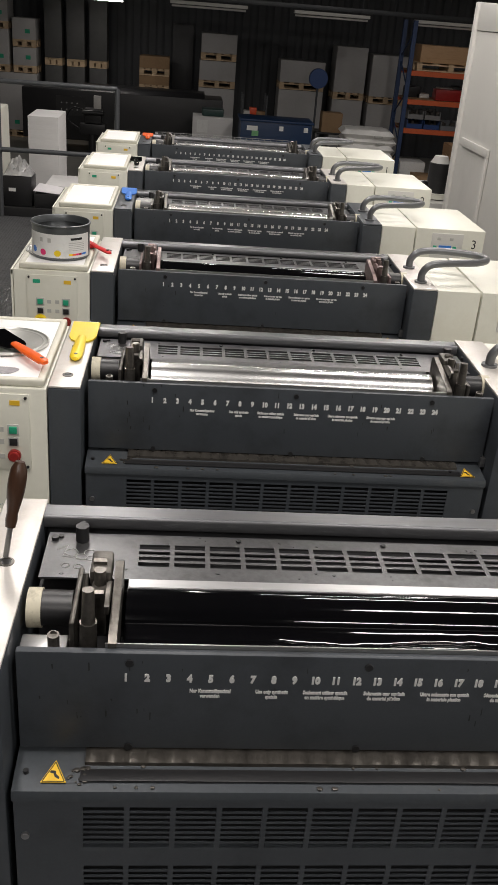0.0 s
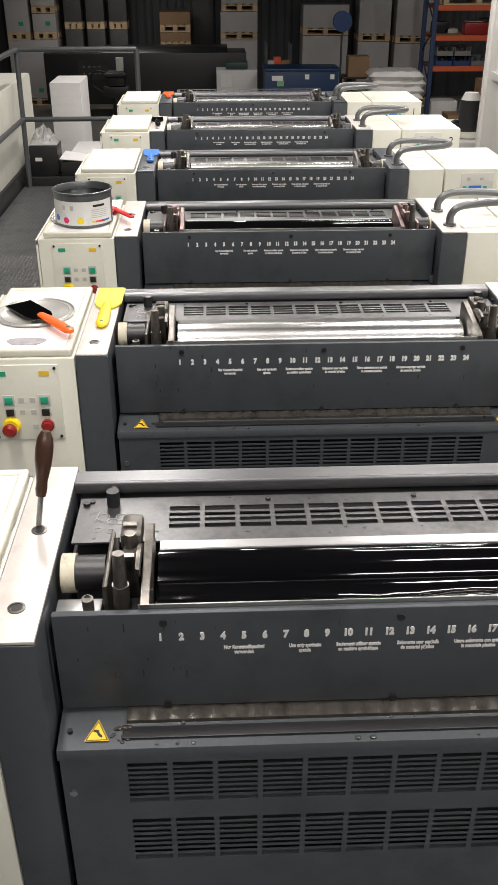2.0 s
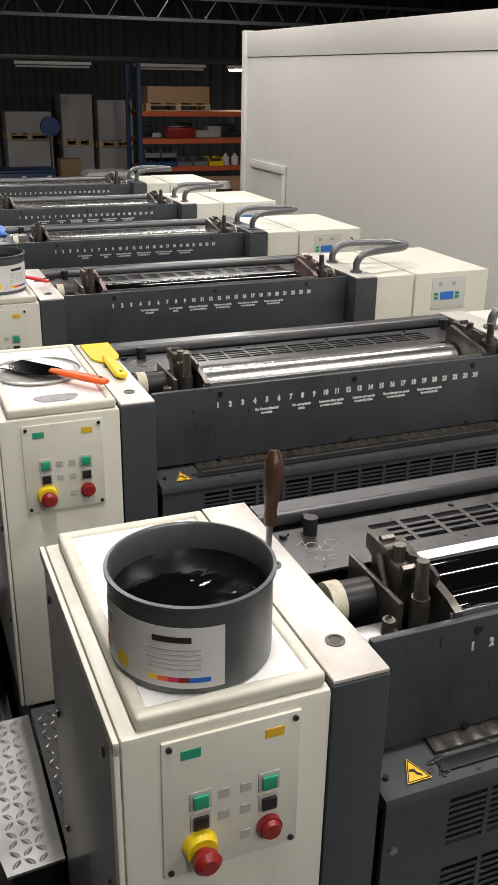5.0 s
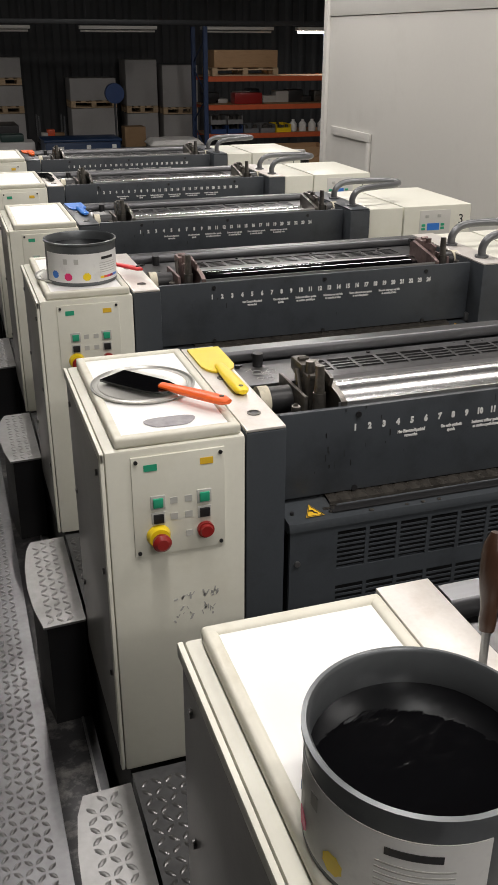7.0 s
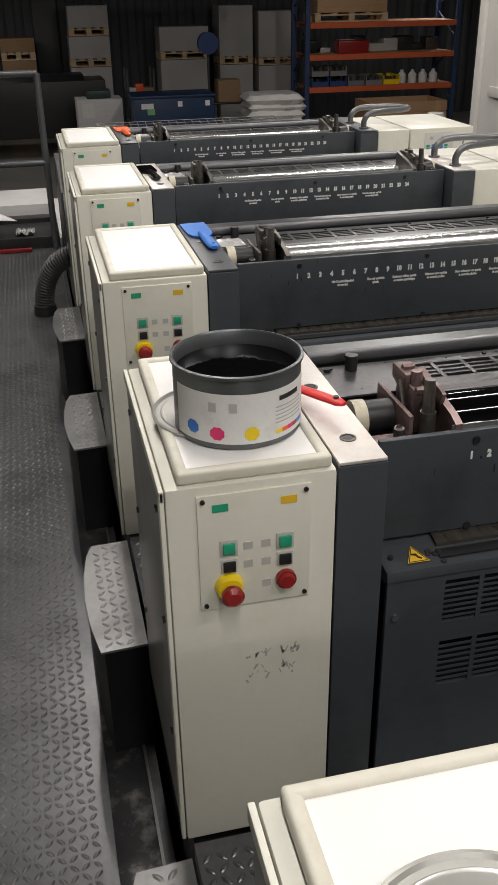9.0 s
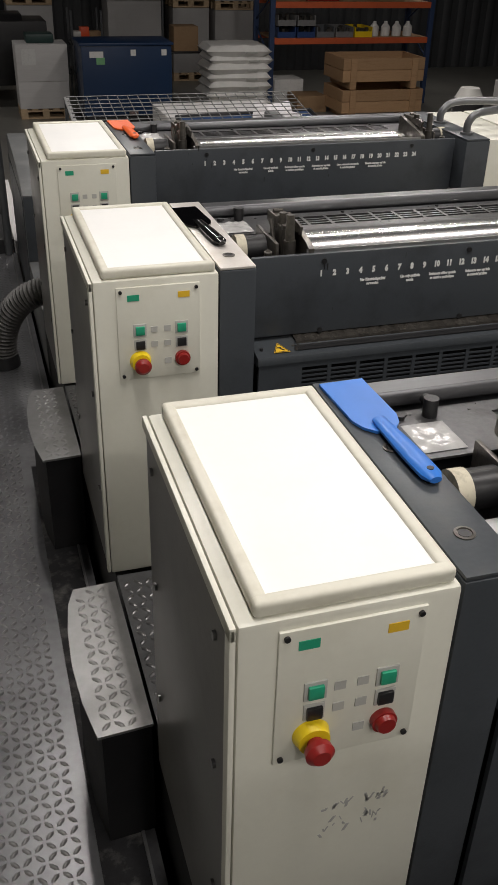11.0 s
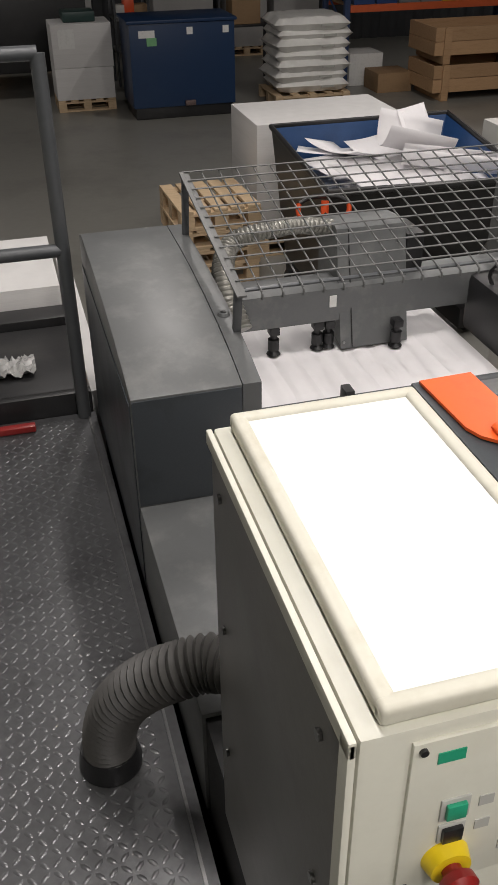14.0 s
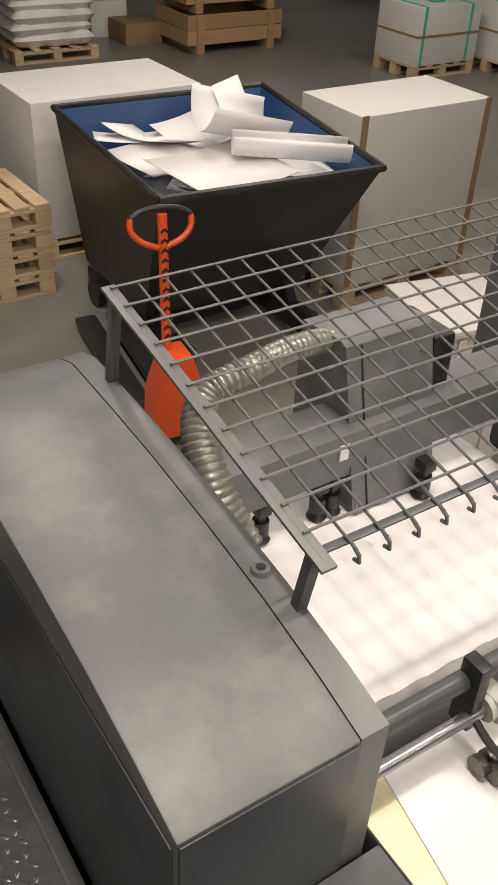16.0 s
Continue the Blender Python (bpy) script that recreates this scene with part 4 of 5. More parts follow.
part("name_plate", box(bm_new(), (0.195, 6.5965, 0.14), (0.216, 6.5995, 0.175)), PRINT, root, "white name plate")
for x, y in ((0.03, 6.612), (0.165, 6.612), (0.200, 6.612), (0.395, 6.560)):
    bm = bm_new()
    cyl(bm, (x, y, 0.0945), (x, y, 0.055), 0.010, seg=12)
    cyl(bm, (x, y, 0.055), (x, y, 0.022), 0.017, seg=12)
    cyl(bm, (x, y, 0.022), (x, y, 0.008), 0.011, 0.021, seg=14)
    box(bm, (x - 0.014, y - 0.015, 0.07), (x + 0.016, y + 0.02, 0.094), 0.004)
    part("sucker", bm, BLACK, root)
path = smooth_path([(-0.115, 6.46, 0.17), (-0.130, 6.52, 0.25), (-0.120, 6.59, 0.315), (-0.075, 6.64, 0.355), (0.02, 6.65, 0.372), (0.12, 6.68, 0.365), (0.232, 6.72, 0.335)], 22)
part("hose", tube(bm_new(), path, 0.03, 16, [(0.038 - 0.014 * min(1, i / 80)) + 0.0022 * math.sin(i * 2 * math.pi / 3 + 0.4) for i in range(len(path))]), CLEAR_HOSE, root, "ribbed translucent hose")
part("right_frame", box(bm_new(), (0.86, 5.9, 0), (0.93, 6.9, S - 0.25), 0.01), FEEDER, root)
bm = bm_new()
rng = random.Random(5)
for i in range(14):
    p = Vector((0.66 + rng.random() * 0.15, 6.25 + rng.random() * 0.3, S - 0.5))
    tube(bm, smooth_path([p, p + Vector((rng.uniform(-.05, .1), rng.uniform(-.1, .1), 0.08)), p + Vector((rng.uniform(0, .15), rng.uniform(-.1, .2), 0.12 + rng.random() * 0.08))], 5), 0.006, 6)
box(bm, (0.64, 6.22, S - 0.64), (0.84, 6.62, S - 0.46), 0.02)
tagged(part("cable_bundle", bm, BLACK, root), kind="stuff")

# wire mesh guard, sloping up towards the back
guard = thing("mesh_guard", (-0.182, 6.178, U - 0.247), "galvanised wire mesh guard over the feeder", "guard grille")
guard.rotation_euler = (math.atan2(0.105, 0.565), 0, 0)
W, D = 1.14, 0.60
wire = part("wire", tube(bm_new(), [(0, 0, 0), (0, D, 0)], 0.0023, 6), WIRE, guard)
for i in range(1, 24):
    o = new("wire", wire.data)
    o.parent, o.location = guard, (i * W / 23, 0, 0)
cross = part("cross_wire", tube(bm_new(), [(0, D / 12, 0.0045), (W, D / 12, 0.0045)], 0.0023, 6), WIRE, guard)
for j in range(1, 12):
    o = new("cross_wire", cross.data)
    o.parent, o.location = guard, (0, j * D / 12, 0)
hook = part("hooked_end", tube(bm_new(), [(0, 0.012, 0.001), (0, -0.006, -0.004), (0, -0.010, -0.014), (0, 0.0, -0.018)], 0.003, 6), WIRE, guard)
hook.location = (W / 23, 0, 0)
for i in range(2, 23):
    o = new("hooked_end", hook.data)
    o.parent, o.location = guard, (i * W / 23, 0, 0)
part("side_strip", box(bm_new(), (-0.012, -0.01, -0.004), (0.012, D + 0.01, 0.002), 0.001), WIRE, guard)
part("front_strip", box(bm_new(), (0.013, 0.016, -0.0075), (W, 0.028, -0.003), 0.001), RAIL, guard)
for y in (0.02, D - 0.02):
    part("stay", box(bm_new(), (-0.010, y - 0.008, -0.26), (0.008, y + 0.008, -0.0045), 0.001), RAIL, guard)

# ---- railing and deck end ----
root = thing("railing", (0, 0, DECK), "dark grey tubular railing at the end of the walkway", "railing")
for x in (-1.50, -0.522):
    part("post", cyl(bm_new(), (x, 6.90, 0), (x, 6.98, 1.085), 0.021, seg=16), RAIL, root)
for z, y in ((1.085, 6.98), (0.55, 6.94)):
    part("rail", cyl(bm_new(), (-1.50, y, z), (-0.522, y, z), 0.020, seg=16), RAIL, root)
    part("rail", cyl(bm_new(), (-1.50, y, z), (-1.50, 1.5, z), 0.020, seg=16), RAIL, root)
for y in (4.2, 1.5):
    part("post", cyl(bm_new(), (-1.50, y, 0), (-1.50, y, 1.085), 0.021, seg=16), RAIL, root)
setting("deck_kerb", box(bm_new(), (-1.55, 6.925, DECK - 0.12), (-0.49, 6.96, DECK + 0.075), 0.004), BLACK, "black kerb plate at the walkway end")
root = thing("pile_lift", (0, 0, 0), "black lift table with a dusty platform beyond the railing", "lift table")
part("platform", box(bm_new(), (-1.55, 6.965, 0.9), (-0.50, 7.55, DECK + 0.03), 0.006), SKIP_GREY, root)
part("back_beam", box(bm_new(), (-1.55, 7.56, 0), (-0.50, 7.68, DECK + 0.06), 0.01), BLACK, root)
bm = bm_new()
box(bm, (-1.25, 7.70, 0.0), (-0.51, 8.28, 1.25), 0.004)
single("paper_block", bm, STACK_SIDE, "stack of plain white paper behind the lift table", "paper stack")
single("red_bar", box(bm_new(), (-0.95, 6.84, 0.0), (-0.68, 6.87, 0.022), 0.006), RED, "thin red bar lying on the walkway", "bar", (0, 0, DECK + 0.003))
rng = random.Random(8)
bm = bm_new()
n = 12
g = [[bm.verts.new((-0.78 + 0.13 * i / n, 7.15 + 0.14 * j / n, DECK + 0.034 + 0.03 * rng.random())) for j in range(n + 1)] for i in range(n + 1)]
for i in range(n):
    for j in range(n):
        bm.faces.new((g[i][j], g[i + 1][j], g[i + 1][j + 1], g[i][j + 1]))
single("crumpled_film", bm, PLASTIC_FILM, "crumpled piece of clear plastic film", "plastic film")
bm = bm_new()
prism(bm, [(-1.25, 7.05), (-0.76, 7.14), (-0.92, 7.40), (-1.25, 7.42)], "z", 0, 0.003)
for v in bm.verts:
    v.co.z += (v.co.x + 1.25) * -0.12
single("loose_sheet", bm, PAPER, "loose white sheet lying over the lift", "paper sheet", (0, 0, DECK + 0.20))
single("waste_box", box(bm_new(), (-1.24, 7.04, 0.0), (-0.90, 7.40, 0.145), 0.006), BLACK, "low black box under the loose sheet", "box", (0, 0, DECK + 0.031))
root = thing("battery_box", (-1.40, 7.30, DECK + 0.032), "black box with handle and clear plastic on top", "box")
part("body", box(bm_new(), (-0.13, -0.13, 0.0), (0.12, 0.12, 0.26), 0.012), BLACK, root)
part("label", box(bm_new(), (-0.08, -0.1325, 0.13), (-0.02, -0.129, 0.16)), PRINT, root, "white label")
bm = bm_new()
n = 14
g = [[bm.verts.new((-0.13 + 0.25 * i / n, -0.13 + 0.25 * j / n, 0.265 + 0.12 * math.sin(math.pi * i / n) * math.sin(math.pi * j / n) * (0.5 + rng.random()))) for j in range(n + 1)] for i in range(n + 1)]
for i in range(n):
    for j in range(n):
        bm.faces.new((g[i][j], g[i + 1][j], g[i + 1][j + 1], g[i][j + 1]))
part("plastic_bag", bm, PLASTIC_FILM, root, "crumpled clear plastic")
root = thing("cream_machine_housing", (0, 0, 0), "cream machine housing with dark base beside the walkway", "machine housing")
part("housing", box(bm_new(), (-2.7, 1.0, DECK + 0.12), (-1.585, 7.9, 1.93), 0.02), CREAM, root)
part("plinth", box(bm_new(), (-2.7, 1.0, 0), (-1.575, 7.92, DECK + 0.118), 0.004), SKIP_GREY, root)
part("seam", box(bm_new(), (-1.5852, 4.6, DECK + 0.13), (-1.583, 4.612, 1.92)), BLACK, root)
single("white_board", box(bm_new(), (-0.488, 6.97, 0), (-0.435, 8.25, 1.17), 0.003), STACK_SIDE, "white board standing on edge behind the feeder", "board")
single("paper_block", box(bm_new(), (-1.50, 8.4, 0), (-1.20, 9.0, 1.78), 0.006), STACK_SIDE, "tall stack of white paper beyond the walkway", "paper stack")

# ---- things on the press ----
WET_BLACK = mat("ink_wet_plastic", (0.008, 0.008, 0.008), 0.15, vary=0.1, bump=0.05)
TOP = U + 0.0585
BRIGHT_RED = mat("bright_red_plastic", (0.62, 0.03, 0.03), 0.32, vary=0.04, bump=0.03)


def ink_can(x, y, fill, label, turned):
    root = thing("ink_can", (x, y, TOP), label, "ink can", "ink cans", turn=turned)
    r, h = 0.094, 0.112
    wall = [(r - 0.003, 0.0), (r, 0.003), (r, h - 0.006), (r + 0.0035, h - 0.004), (r + 0.0035, h), (r - 0.0005, h + 0.001), (r - 0.003, h - 0.002), (r - 0.003, fill - 0.004)]
    part("tin", lathe(bm_new(), wall, 64), TIN, root)
    bm = bm_new()
    rings = []
    rng = random.Random(3)
    for a in range(1, 13):
        rr = (r - 0.0035) * a / 12
        rings.append([bm.verts.new((rr * math.cos(2 * math.pi * k / 48), rr * math.sin(2 * math.pi * k / 48),
                                    fill + 0.0005 * noise.noise((rr * 150 * math.cos(k * 0.131), rr * 70 * math.sin(k * 0.131), x)))) for k in range(48)])
    bm.faces.new(rings[0])
    for p, q in zip(rings, rings[1:]):
        for k in range(48):
            bm.faces.new((p[k], p[(k + 1) % 48], q[(k + 1) % 48], q[k])).smooth = True
    bmesh.ops.recalc_face_normals(bm, faces=bm.faces)
    part("ink", bm, INK_STIRRED, root, "glossy black ink")

    def wrap(a0, a1, z0, z1, off):
        bm = bm_new()
        m = max(2, int((a1 - a0) / 4))
        low = [[bm.verts.new(((r + o) * math.sin(radians(a0 + (a1 - a0) * i / m)), -(r + o) * math.cos(radians(a0 + (a1 - a0) * i / m)), z)) for i in range(m + 1)] for z in (z0, z1) for o in (off, 0.0)]
        for i in range(m):
            bm.faces.new((low[0][i], low[0][i + 1], low[2][i + 1], low[2][i]))
            bm.faces.new((low[2][i], low[2][i + 1], low[3][i + 1], low[3][i]))
        return bm
    lab = part("paper_label", wrap(-84, 66, 0.010, 0.086, 0.0008), PRINT, root, "white paper label with colour dots")
    for a, z, m in ((-62, 0.030, BLUE_PLASTIC), (-38, 0.026, MAGENTA), (-8, 0.026, YELLOW_PLASTIC)):
        dot = bm_new()
        blob = [(a + 6.2 * math.cos(q * 0.3927) * (1 + 0.12 * (q % 2)), z + 0.0098 * math.sin(q * 0.3927) * (1 + 0.12 * (q % 2))) for q in range(16)]
        dot.faces.new([dot.verts.new(((r + 0.0016) * math.sin(radians(p)), -(r + 0.0016) * math.cos(radians(p)), h)) for p, h in blob])
        part("colour_dot", dot, m, lab)
    for a, m in ((18, YELLOW_PLASTIC), (25, ORANGE_PLASTIC), (32, MAGENTA), (39, RED), (46, BLUE_PLASTIC), (53, BLUE_PLASTIC)):
        part("colour_bar", wrap(a - 3.5, a + 3.5, 0.018, 0.024, 0.0014), m, lab)
    for a, z, w in ((-42, 0.066, 5), (-24, 0.066, 5)):
        part("hazard_mark", wrap(a - w * 0.7, a + w * 0.7, z - 0.007, z + 0.007, 0.0014), GREY_KEY, lab)
    part("logo_bar", wrap(18, 44, 0.068, 0.075, 0.0014), BLACK, lab)
    for i in range(5):
        part("text_bar", wrap(14, 50, 0.058 - i * 0.006, 0.0595 - i * 0.006, 0.0013), GREY_KEY, lab)


MAGENTA = mat("magenta_print", (0.72, 0.03, 0.16), 0.5, vary=0.05, bump=0.0)
ink_can(-0.365, 0.052, 0.078, "grey ink can half full of black ink on the cabinet top", -62)
ink_can(-0.345, 2 * P + 0.088, 0.090, "grey ink can with white label standing on a white cabinet", 8)


def can_lid(x, y, label):
    root = thing("can_lid", (x, y, TOP), label, "can lid")
    part("disc", lathe(bm_new(), [(0.090, 0.0), (0.098, 0.002), (0.099, 0.006), (0.095, 0.0075), (0.092, 0.004), (0.086, 0.0035), (0.084, 0.005), (0.081, 0.003), (0.02, 0.003)], 64), LID_TIN, root)


LID_TIN = mat("pale_tin", (0.46, 0.46, 0.43), 0.33, 0.5, grain=90, vary=0.06, bump=0.04)
can_lid(-0.362, P + 0.182, "pale tin can lid lying on the cabinet top")
can_lid(-0.37, 2 * P + 0.130, "tin can lid under the ink can")


def spatula(at, turn, length, width, material, label, blade=None, tilt=0.0):
    """A flat plastic ink knife: a broad blade that narrows to a grip with a hanging hole, blade towards +y."""
    root = thing("ink_spatula", at, label, "spatula", "ink spatulas", turn=turn)
    root.rotation_euler = (radians(tilt), 0, radians(turn))
    b, w, g = length * 0.53, width / 2, width * 0.20
    bm = bm_new()
    prism(bm, [(-w, 0), (w, 0), (w * 0.98, -b * 0.76), (w * 0.78, -b * 0.90), (g, -b), (-g, -b), (-w * 0.78, -b * 0.90), (-w * 0.98, -b * 0.76)], "z", 0.0, 0.004)
    part("blade", bm, blade or material, root, "ink-covered blade" if blade else "")
    bm = bm_new()
    pts, rad = [], []
    for i in range(13):
        s = i / 12
        pts.append((0, -b * 0.84 - (length - b * 0.84) * s, 0.007))
        rad.append(g * (0.75 + 0.35 * math.sin(min(1, s * 1.15) * math.pi * 0.62)) * (0.55 if i == 12 else 1))
    tube(bm, pts, g, 12, rad)
    for v in bm.verts:
        v.co.z = 0.007 + (v.co.z - 0.007) * 0.55
    grip = part("grip", bm, material, root)
    part("hole", cyl(bm_new(), (0, -length + 0.016, 0.006), (0, -length + 0.016, 0.0155), 0.0045, seg=12), BLACK, grip)
    return root


spatula((-0.190, P + 0.377, U + 0.0515), 0, 0.285, 0.070, YELLOW_PLASTIC, "yellow plastic ink spatula lying on the steel column")
spatula((-0.194, 3 * P + 0.385, U + 0.0515), 2, 0.28, 0.068, BLUE_PLASTIC, "blue plastic ink spatula lying on the dark column")
spatula((-0.192, 5 * P + 0.392, U + 0.0515), 2, 0.272, 0.068, ORANGE_PLASTIC, "orange plastic ink spatula lying on the dark column")
spatula((-0.216, 4 * P + 0.340, U + 0.0515), 4, 0.28, 0.066, WET_BLACK, "black ink-smeared spatula lying on the steel column", INK)
spatula((-0.412, P + 0.228, TOP + 0.0085), 36, 0.282, 0.068, ORANGE_PLASTIC, "orange handled spatula with black ink on the can lid", INK, -1.5)
spatula((-0.308, 2 * P + 0.259, TOP + 0.0095), 34, 0.225, 0.050, BRIGHT_RED, "red spatula lying behind the ink can")
root = thing("ink_smear", (0, P, TOP), "grey smear of dried ink on the white cabinet top", "ink smear")
bm = bm_new()
prism(bm, [(-0.353 + 0.044 * math.cos(a) * (1 + 0.12 * math.sin(3 * a)), 0.0 + 0.026 * math.sin(a) * (1 + 0.2 * math.cos(2 * a))) for a in [2 * math.pi * i / 28 for i in range(28)]], "z", 0.0, 0.0006)
part("smear", bm, mat("dried_ink_smear", (0.30, 0.29, 0.30), 0.6, grain=60, vary=0.4, bump=0.05, stain=(0.45, 0.45, 0.45), stain_scale=40), root)
# pin spanner stuck in the bolt hole
root = thing("screwdriver", (-0.200, 0.212, U + 0.0520), "old screwdriver with dark wooden handle standing in a bolt hole", "screwdriver")
tip, top = Vector((0, 0, 0)), Vector((0.022, 0.035, 0.150))
way = (top - tip)
part("blade", tube(bm_new(), [tip, way * 0.40], 0.0045, 10), STEEL, root)
pts = [way * (0.32 + 0.68 * i / 9) for i in range(10)]
part("handle", tube(bm_new(), pts, 0.012, 14, [0.008, 0.0095, 0.0088, 0.0105, 0.0125, 0.0138, 0.0142, 0.0140, 0.0125, 0.007]), HANDLE_WOOD, root)

# ---- hall things ----
def pallet(at, w=0.8, d=0.6, turn=0.0, label="pale wooden pallet", group="", extra=0):
    root = thing("pallet", at, label, "pallet", group, turn=turn)
    nb = 5
    for i in range(nb):
        x = -w / 2 + (w - 0.1) * i / (nb - 1)
        part("board", box(bm_new(), (x, -d / 2, 0.122), (x + 0.097, d / 2, 0.144), 0.003, 1), WOOD, root)
    for y in (-d / 2, -0.05, d / 2 - 0.1):
        part("runner", box(bm_new(), (-w / 2, y, 0.0), (w / 2, y + 0.1, 0.022), 0.002, 1), WOOD, root)
        part("stringer", box(bm_new(), (-w / 2, y, 0.1), (w / 2, y + 0.1, 0.1215), 0.002, 1), WOOD, root)
        for x in (-w / 2, -0.05, w / 2 - 0.1):
            part("block", box(bm_new(), (x, y, 0.0225), (x + 0.1, y + 0.1, 0.0995), 0.002, 1), WOOD, root)
    return root


base = pallet((0.79, 10.75, 0.0), 0.60, 0.68, 0, "pale wooden pallet in a stack", "stacked pallets")
for i in range(1, 4):
    copy_thing(base, pose(0.79 + 0.008 * (i % 2), 10.75, 0.1445 * i, 0, 0, 1.0 * (i - 1)))


def paper_block(x0, x1, y0, y1, z, h, label, material=None, straps=False, sheet=None, on_pallet=True):
    """Cut paper on a pallet, wrapped or bare, with slightly uneven sides."""
    cx, cy = (x0 + x1) / 2, (y0 + y1) / 2
    if on_pallet:
        pallet((cx, cy, z), x1 - x0, y1 - y0, 0, "wooden pallet under a paper block", "pallets under paper")
    else:
        z, h = z - 0.1445, h + 0.1445
    root = thing("paper_block", (cx, cy, z + 0.1445), label, "paper stack", "paper blocks on pallets")
    w, d = (x1 - x0) / 2, (y1 - y0) / 2
    part("paper", box(bm_new(), (-w, -d, 0.0), (w, d, h - 0.1445), 0.006), material or WRAPPED, root)
    for i in range(1, 4):
        zz = (h - 0.1445) * i / 4
        if material is None:
            part("layer_line", box(bm_new(), (-w - 0.0008, -d - 0.0008, zz), (w + 0.0008, d + 0.0008, zz + 0.004)), STACK_SIDE, root)
    if straps:
        for x in (-w, w - 0.04):
            part("corner_guard", box(bm_new(), (x - 0.003, -d - 0.004, 0.0), (x + 0.043, -d - 0.001, h - 0.14)), CARD, root)
    if sheet:
        part("note", box(bm_new(), (-w + 0.08, -d - 0.003, h - 0.42), (-w + 0.28, -d - 0.001, h - 0.20)), PRINT, root, "white note sheet")
    return root


paper_block(1.20, 2.38, 10.85, 11.60, 0.0, 1.02, "large wrapped white paper block on a pallet beside the skip", STACK_SIDE)
paper_block(2.54, 3.52, 9.38, 9.95, 0.0, 1.17, "film-wrapped white paper block with brown corner guards", PARTITION, True)
paper_block(0.18, 0.91, 16.38, 16.95, 0.0, 0.52, "white paper block in two layers with a note", STACK_SIDE)
paper_block(0.18, 0.92, 16.38, 16.95, 0.523, 0.50, "upper white paper block with a note sheet", STACK_SIDE, sheet=True, on_pallet=False)
single("green_crate_lid", box(bm_new(), (0.35, 16.5, 0), (0.75, 16.85, 0.12), 0.02), mat("dark_green_plastic", (0.02, 0.05, 0.045), 0.4), "dark green plastic tray on the paper", "tray", (0, 0, 1.026))
for x, y in ((6.72, 13.5), (7.85, 13.15)):
    r = paper_block(x, x + 0.95, y, y + 0.7, 0.0, 0.76, "white paper block with teal straps on a pallet", STACK_SIDE)
    for xx in (-0.40, 0.30):
        part("strap", box(bm_new(), (xx, -0.356, 0.0), (xx + 0.035, 0.356, 0.622)), TEAL, r, "teal strap")
    part("strap", box(bm_new(), (-0.478, -0.357, 0.30), (0.478, 0.357, 0.325)), CARD, r)
    for i in range(3):
        single("foam_block", box(bm_new(), (0, 0, 0), (0.16, 0.10, 0.09), 0.01), TEAL, "teal foam block on top of the paper", "foam block", (x + 0.35 + i * 0.17, y + 0.2 + 0.05 * (i % 2), 0.768), 20 * i - 10, "teal foam blocks")

# tipping skip full of waste paper
root = thing("tipping_skip", (0, 0, 0), "dark grey tipping skip with blue inside, full of waste paper", "waste skip")
rim = [(1.08, 9.00, 1.08), (2.25, 8.85, 1.10), (2.32, 10.05, 1.20), (1.19, 10.45, 1.10)]
foot = [(1.22, 9.45, 0.25), (2.20, 9.40, 0.25), (2.22, 10.0, 0.25), (1.24, 10.25, 0.25)]
bm = bm_new()
o = [bm.verts.new(p) for p in rim]
f = [bm.verts.new(p) for p in foot]
for i in range(4):
    bm.faces.new((o[i], o[(i + 1) % 4], f[(i + 1) % 4], f[i]))
bm.faces.new(f)
bmesh.ops.recalc_face_normals(bm, faces=bm.faces)
part("shell", bm, SKIP_GREY, root)
cx, cy = 1.71, 9.6
bm = bm_new()
o = [bm.verts.new((cx + (x - cx) * 0.965, cy + (y - cy) * 0.965, z - 0.002)) for x, y, z in rim]
f = [bm.verts.new((cx + (x - cx) * 0.90, cy + (y - cy) * 0.86, z + 0.06)) for x, y, z in foot]
for i in range(4):
    bm.faces.new((f[i], f[(i + 1) % 4], o[(i + 1) % 4], o[i]))
bm.faces.new(f[::-1])
part("lining", bm, BLUE_IN, root, "blue painted inside")
bm = bm_new()
tube(bm, [Vector(p) for p in rim] + [Vector(rim[0])], 0.022, 8)
part("rim", bm, SKIP_GREY, root)
bm = bm_new()
for x in (1.30, 2.10):
    box(bm, (x - 0.04, 9.1, 0.06), (x + 0.04, 10.3, 0.2), 0.01)
    prism(bm, [(9.3, 0.2), (9.9, 0.2), (9.8, 0.7), (9.5, 0.5)], "x", x - 0.03, x + 0.03)
box(bm, (1.26, 9.6, 0.06), (2.14, 9.75, 0.15), 0.01)
part("chassis", bm, BLACK, root)
for x in (1.25, 2.17):
    for y in (9.2, 10.15):
        part("wheel", cyl(bm_new(), (x - 0.025, y, 0.08), (x + 0.025, y, 0.08), 0.08, seg=20), BLACK, root)
bm = bm_new()
n = 22
rng = random.Random(21)
g = []
for i in range(n + 1):
    row = []
    for j in range(n + 1):
        u, v = i / n, j / n
        a = Vector(rim[0]).lerp(Vector(rim[1]), u)
        b = Vector(rim[3]).lerp(Vector(rim[2]), u)
        p = a.lerp(b, v * 0.9 + 0.04)
        p = Vector((cx + (p.x - cx) * 0.84, cy + (p.y - cy) * 0.80, 0.88 + 0.10 * noise.noise((u * 5, v * 5, 2)) + rng.uniform(-0.03, 0.03)))
        row.append(bm.verts.new(p))
    g.append(row)
for i in range(n):
    for j in range(n):
        bm.faces.new((g[i][j], g[i + 1][j], g[i + 1][j + 1], g[i][j + 1]))
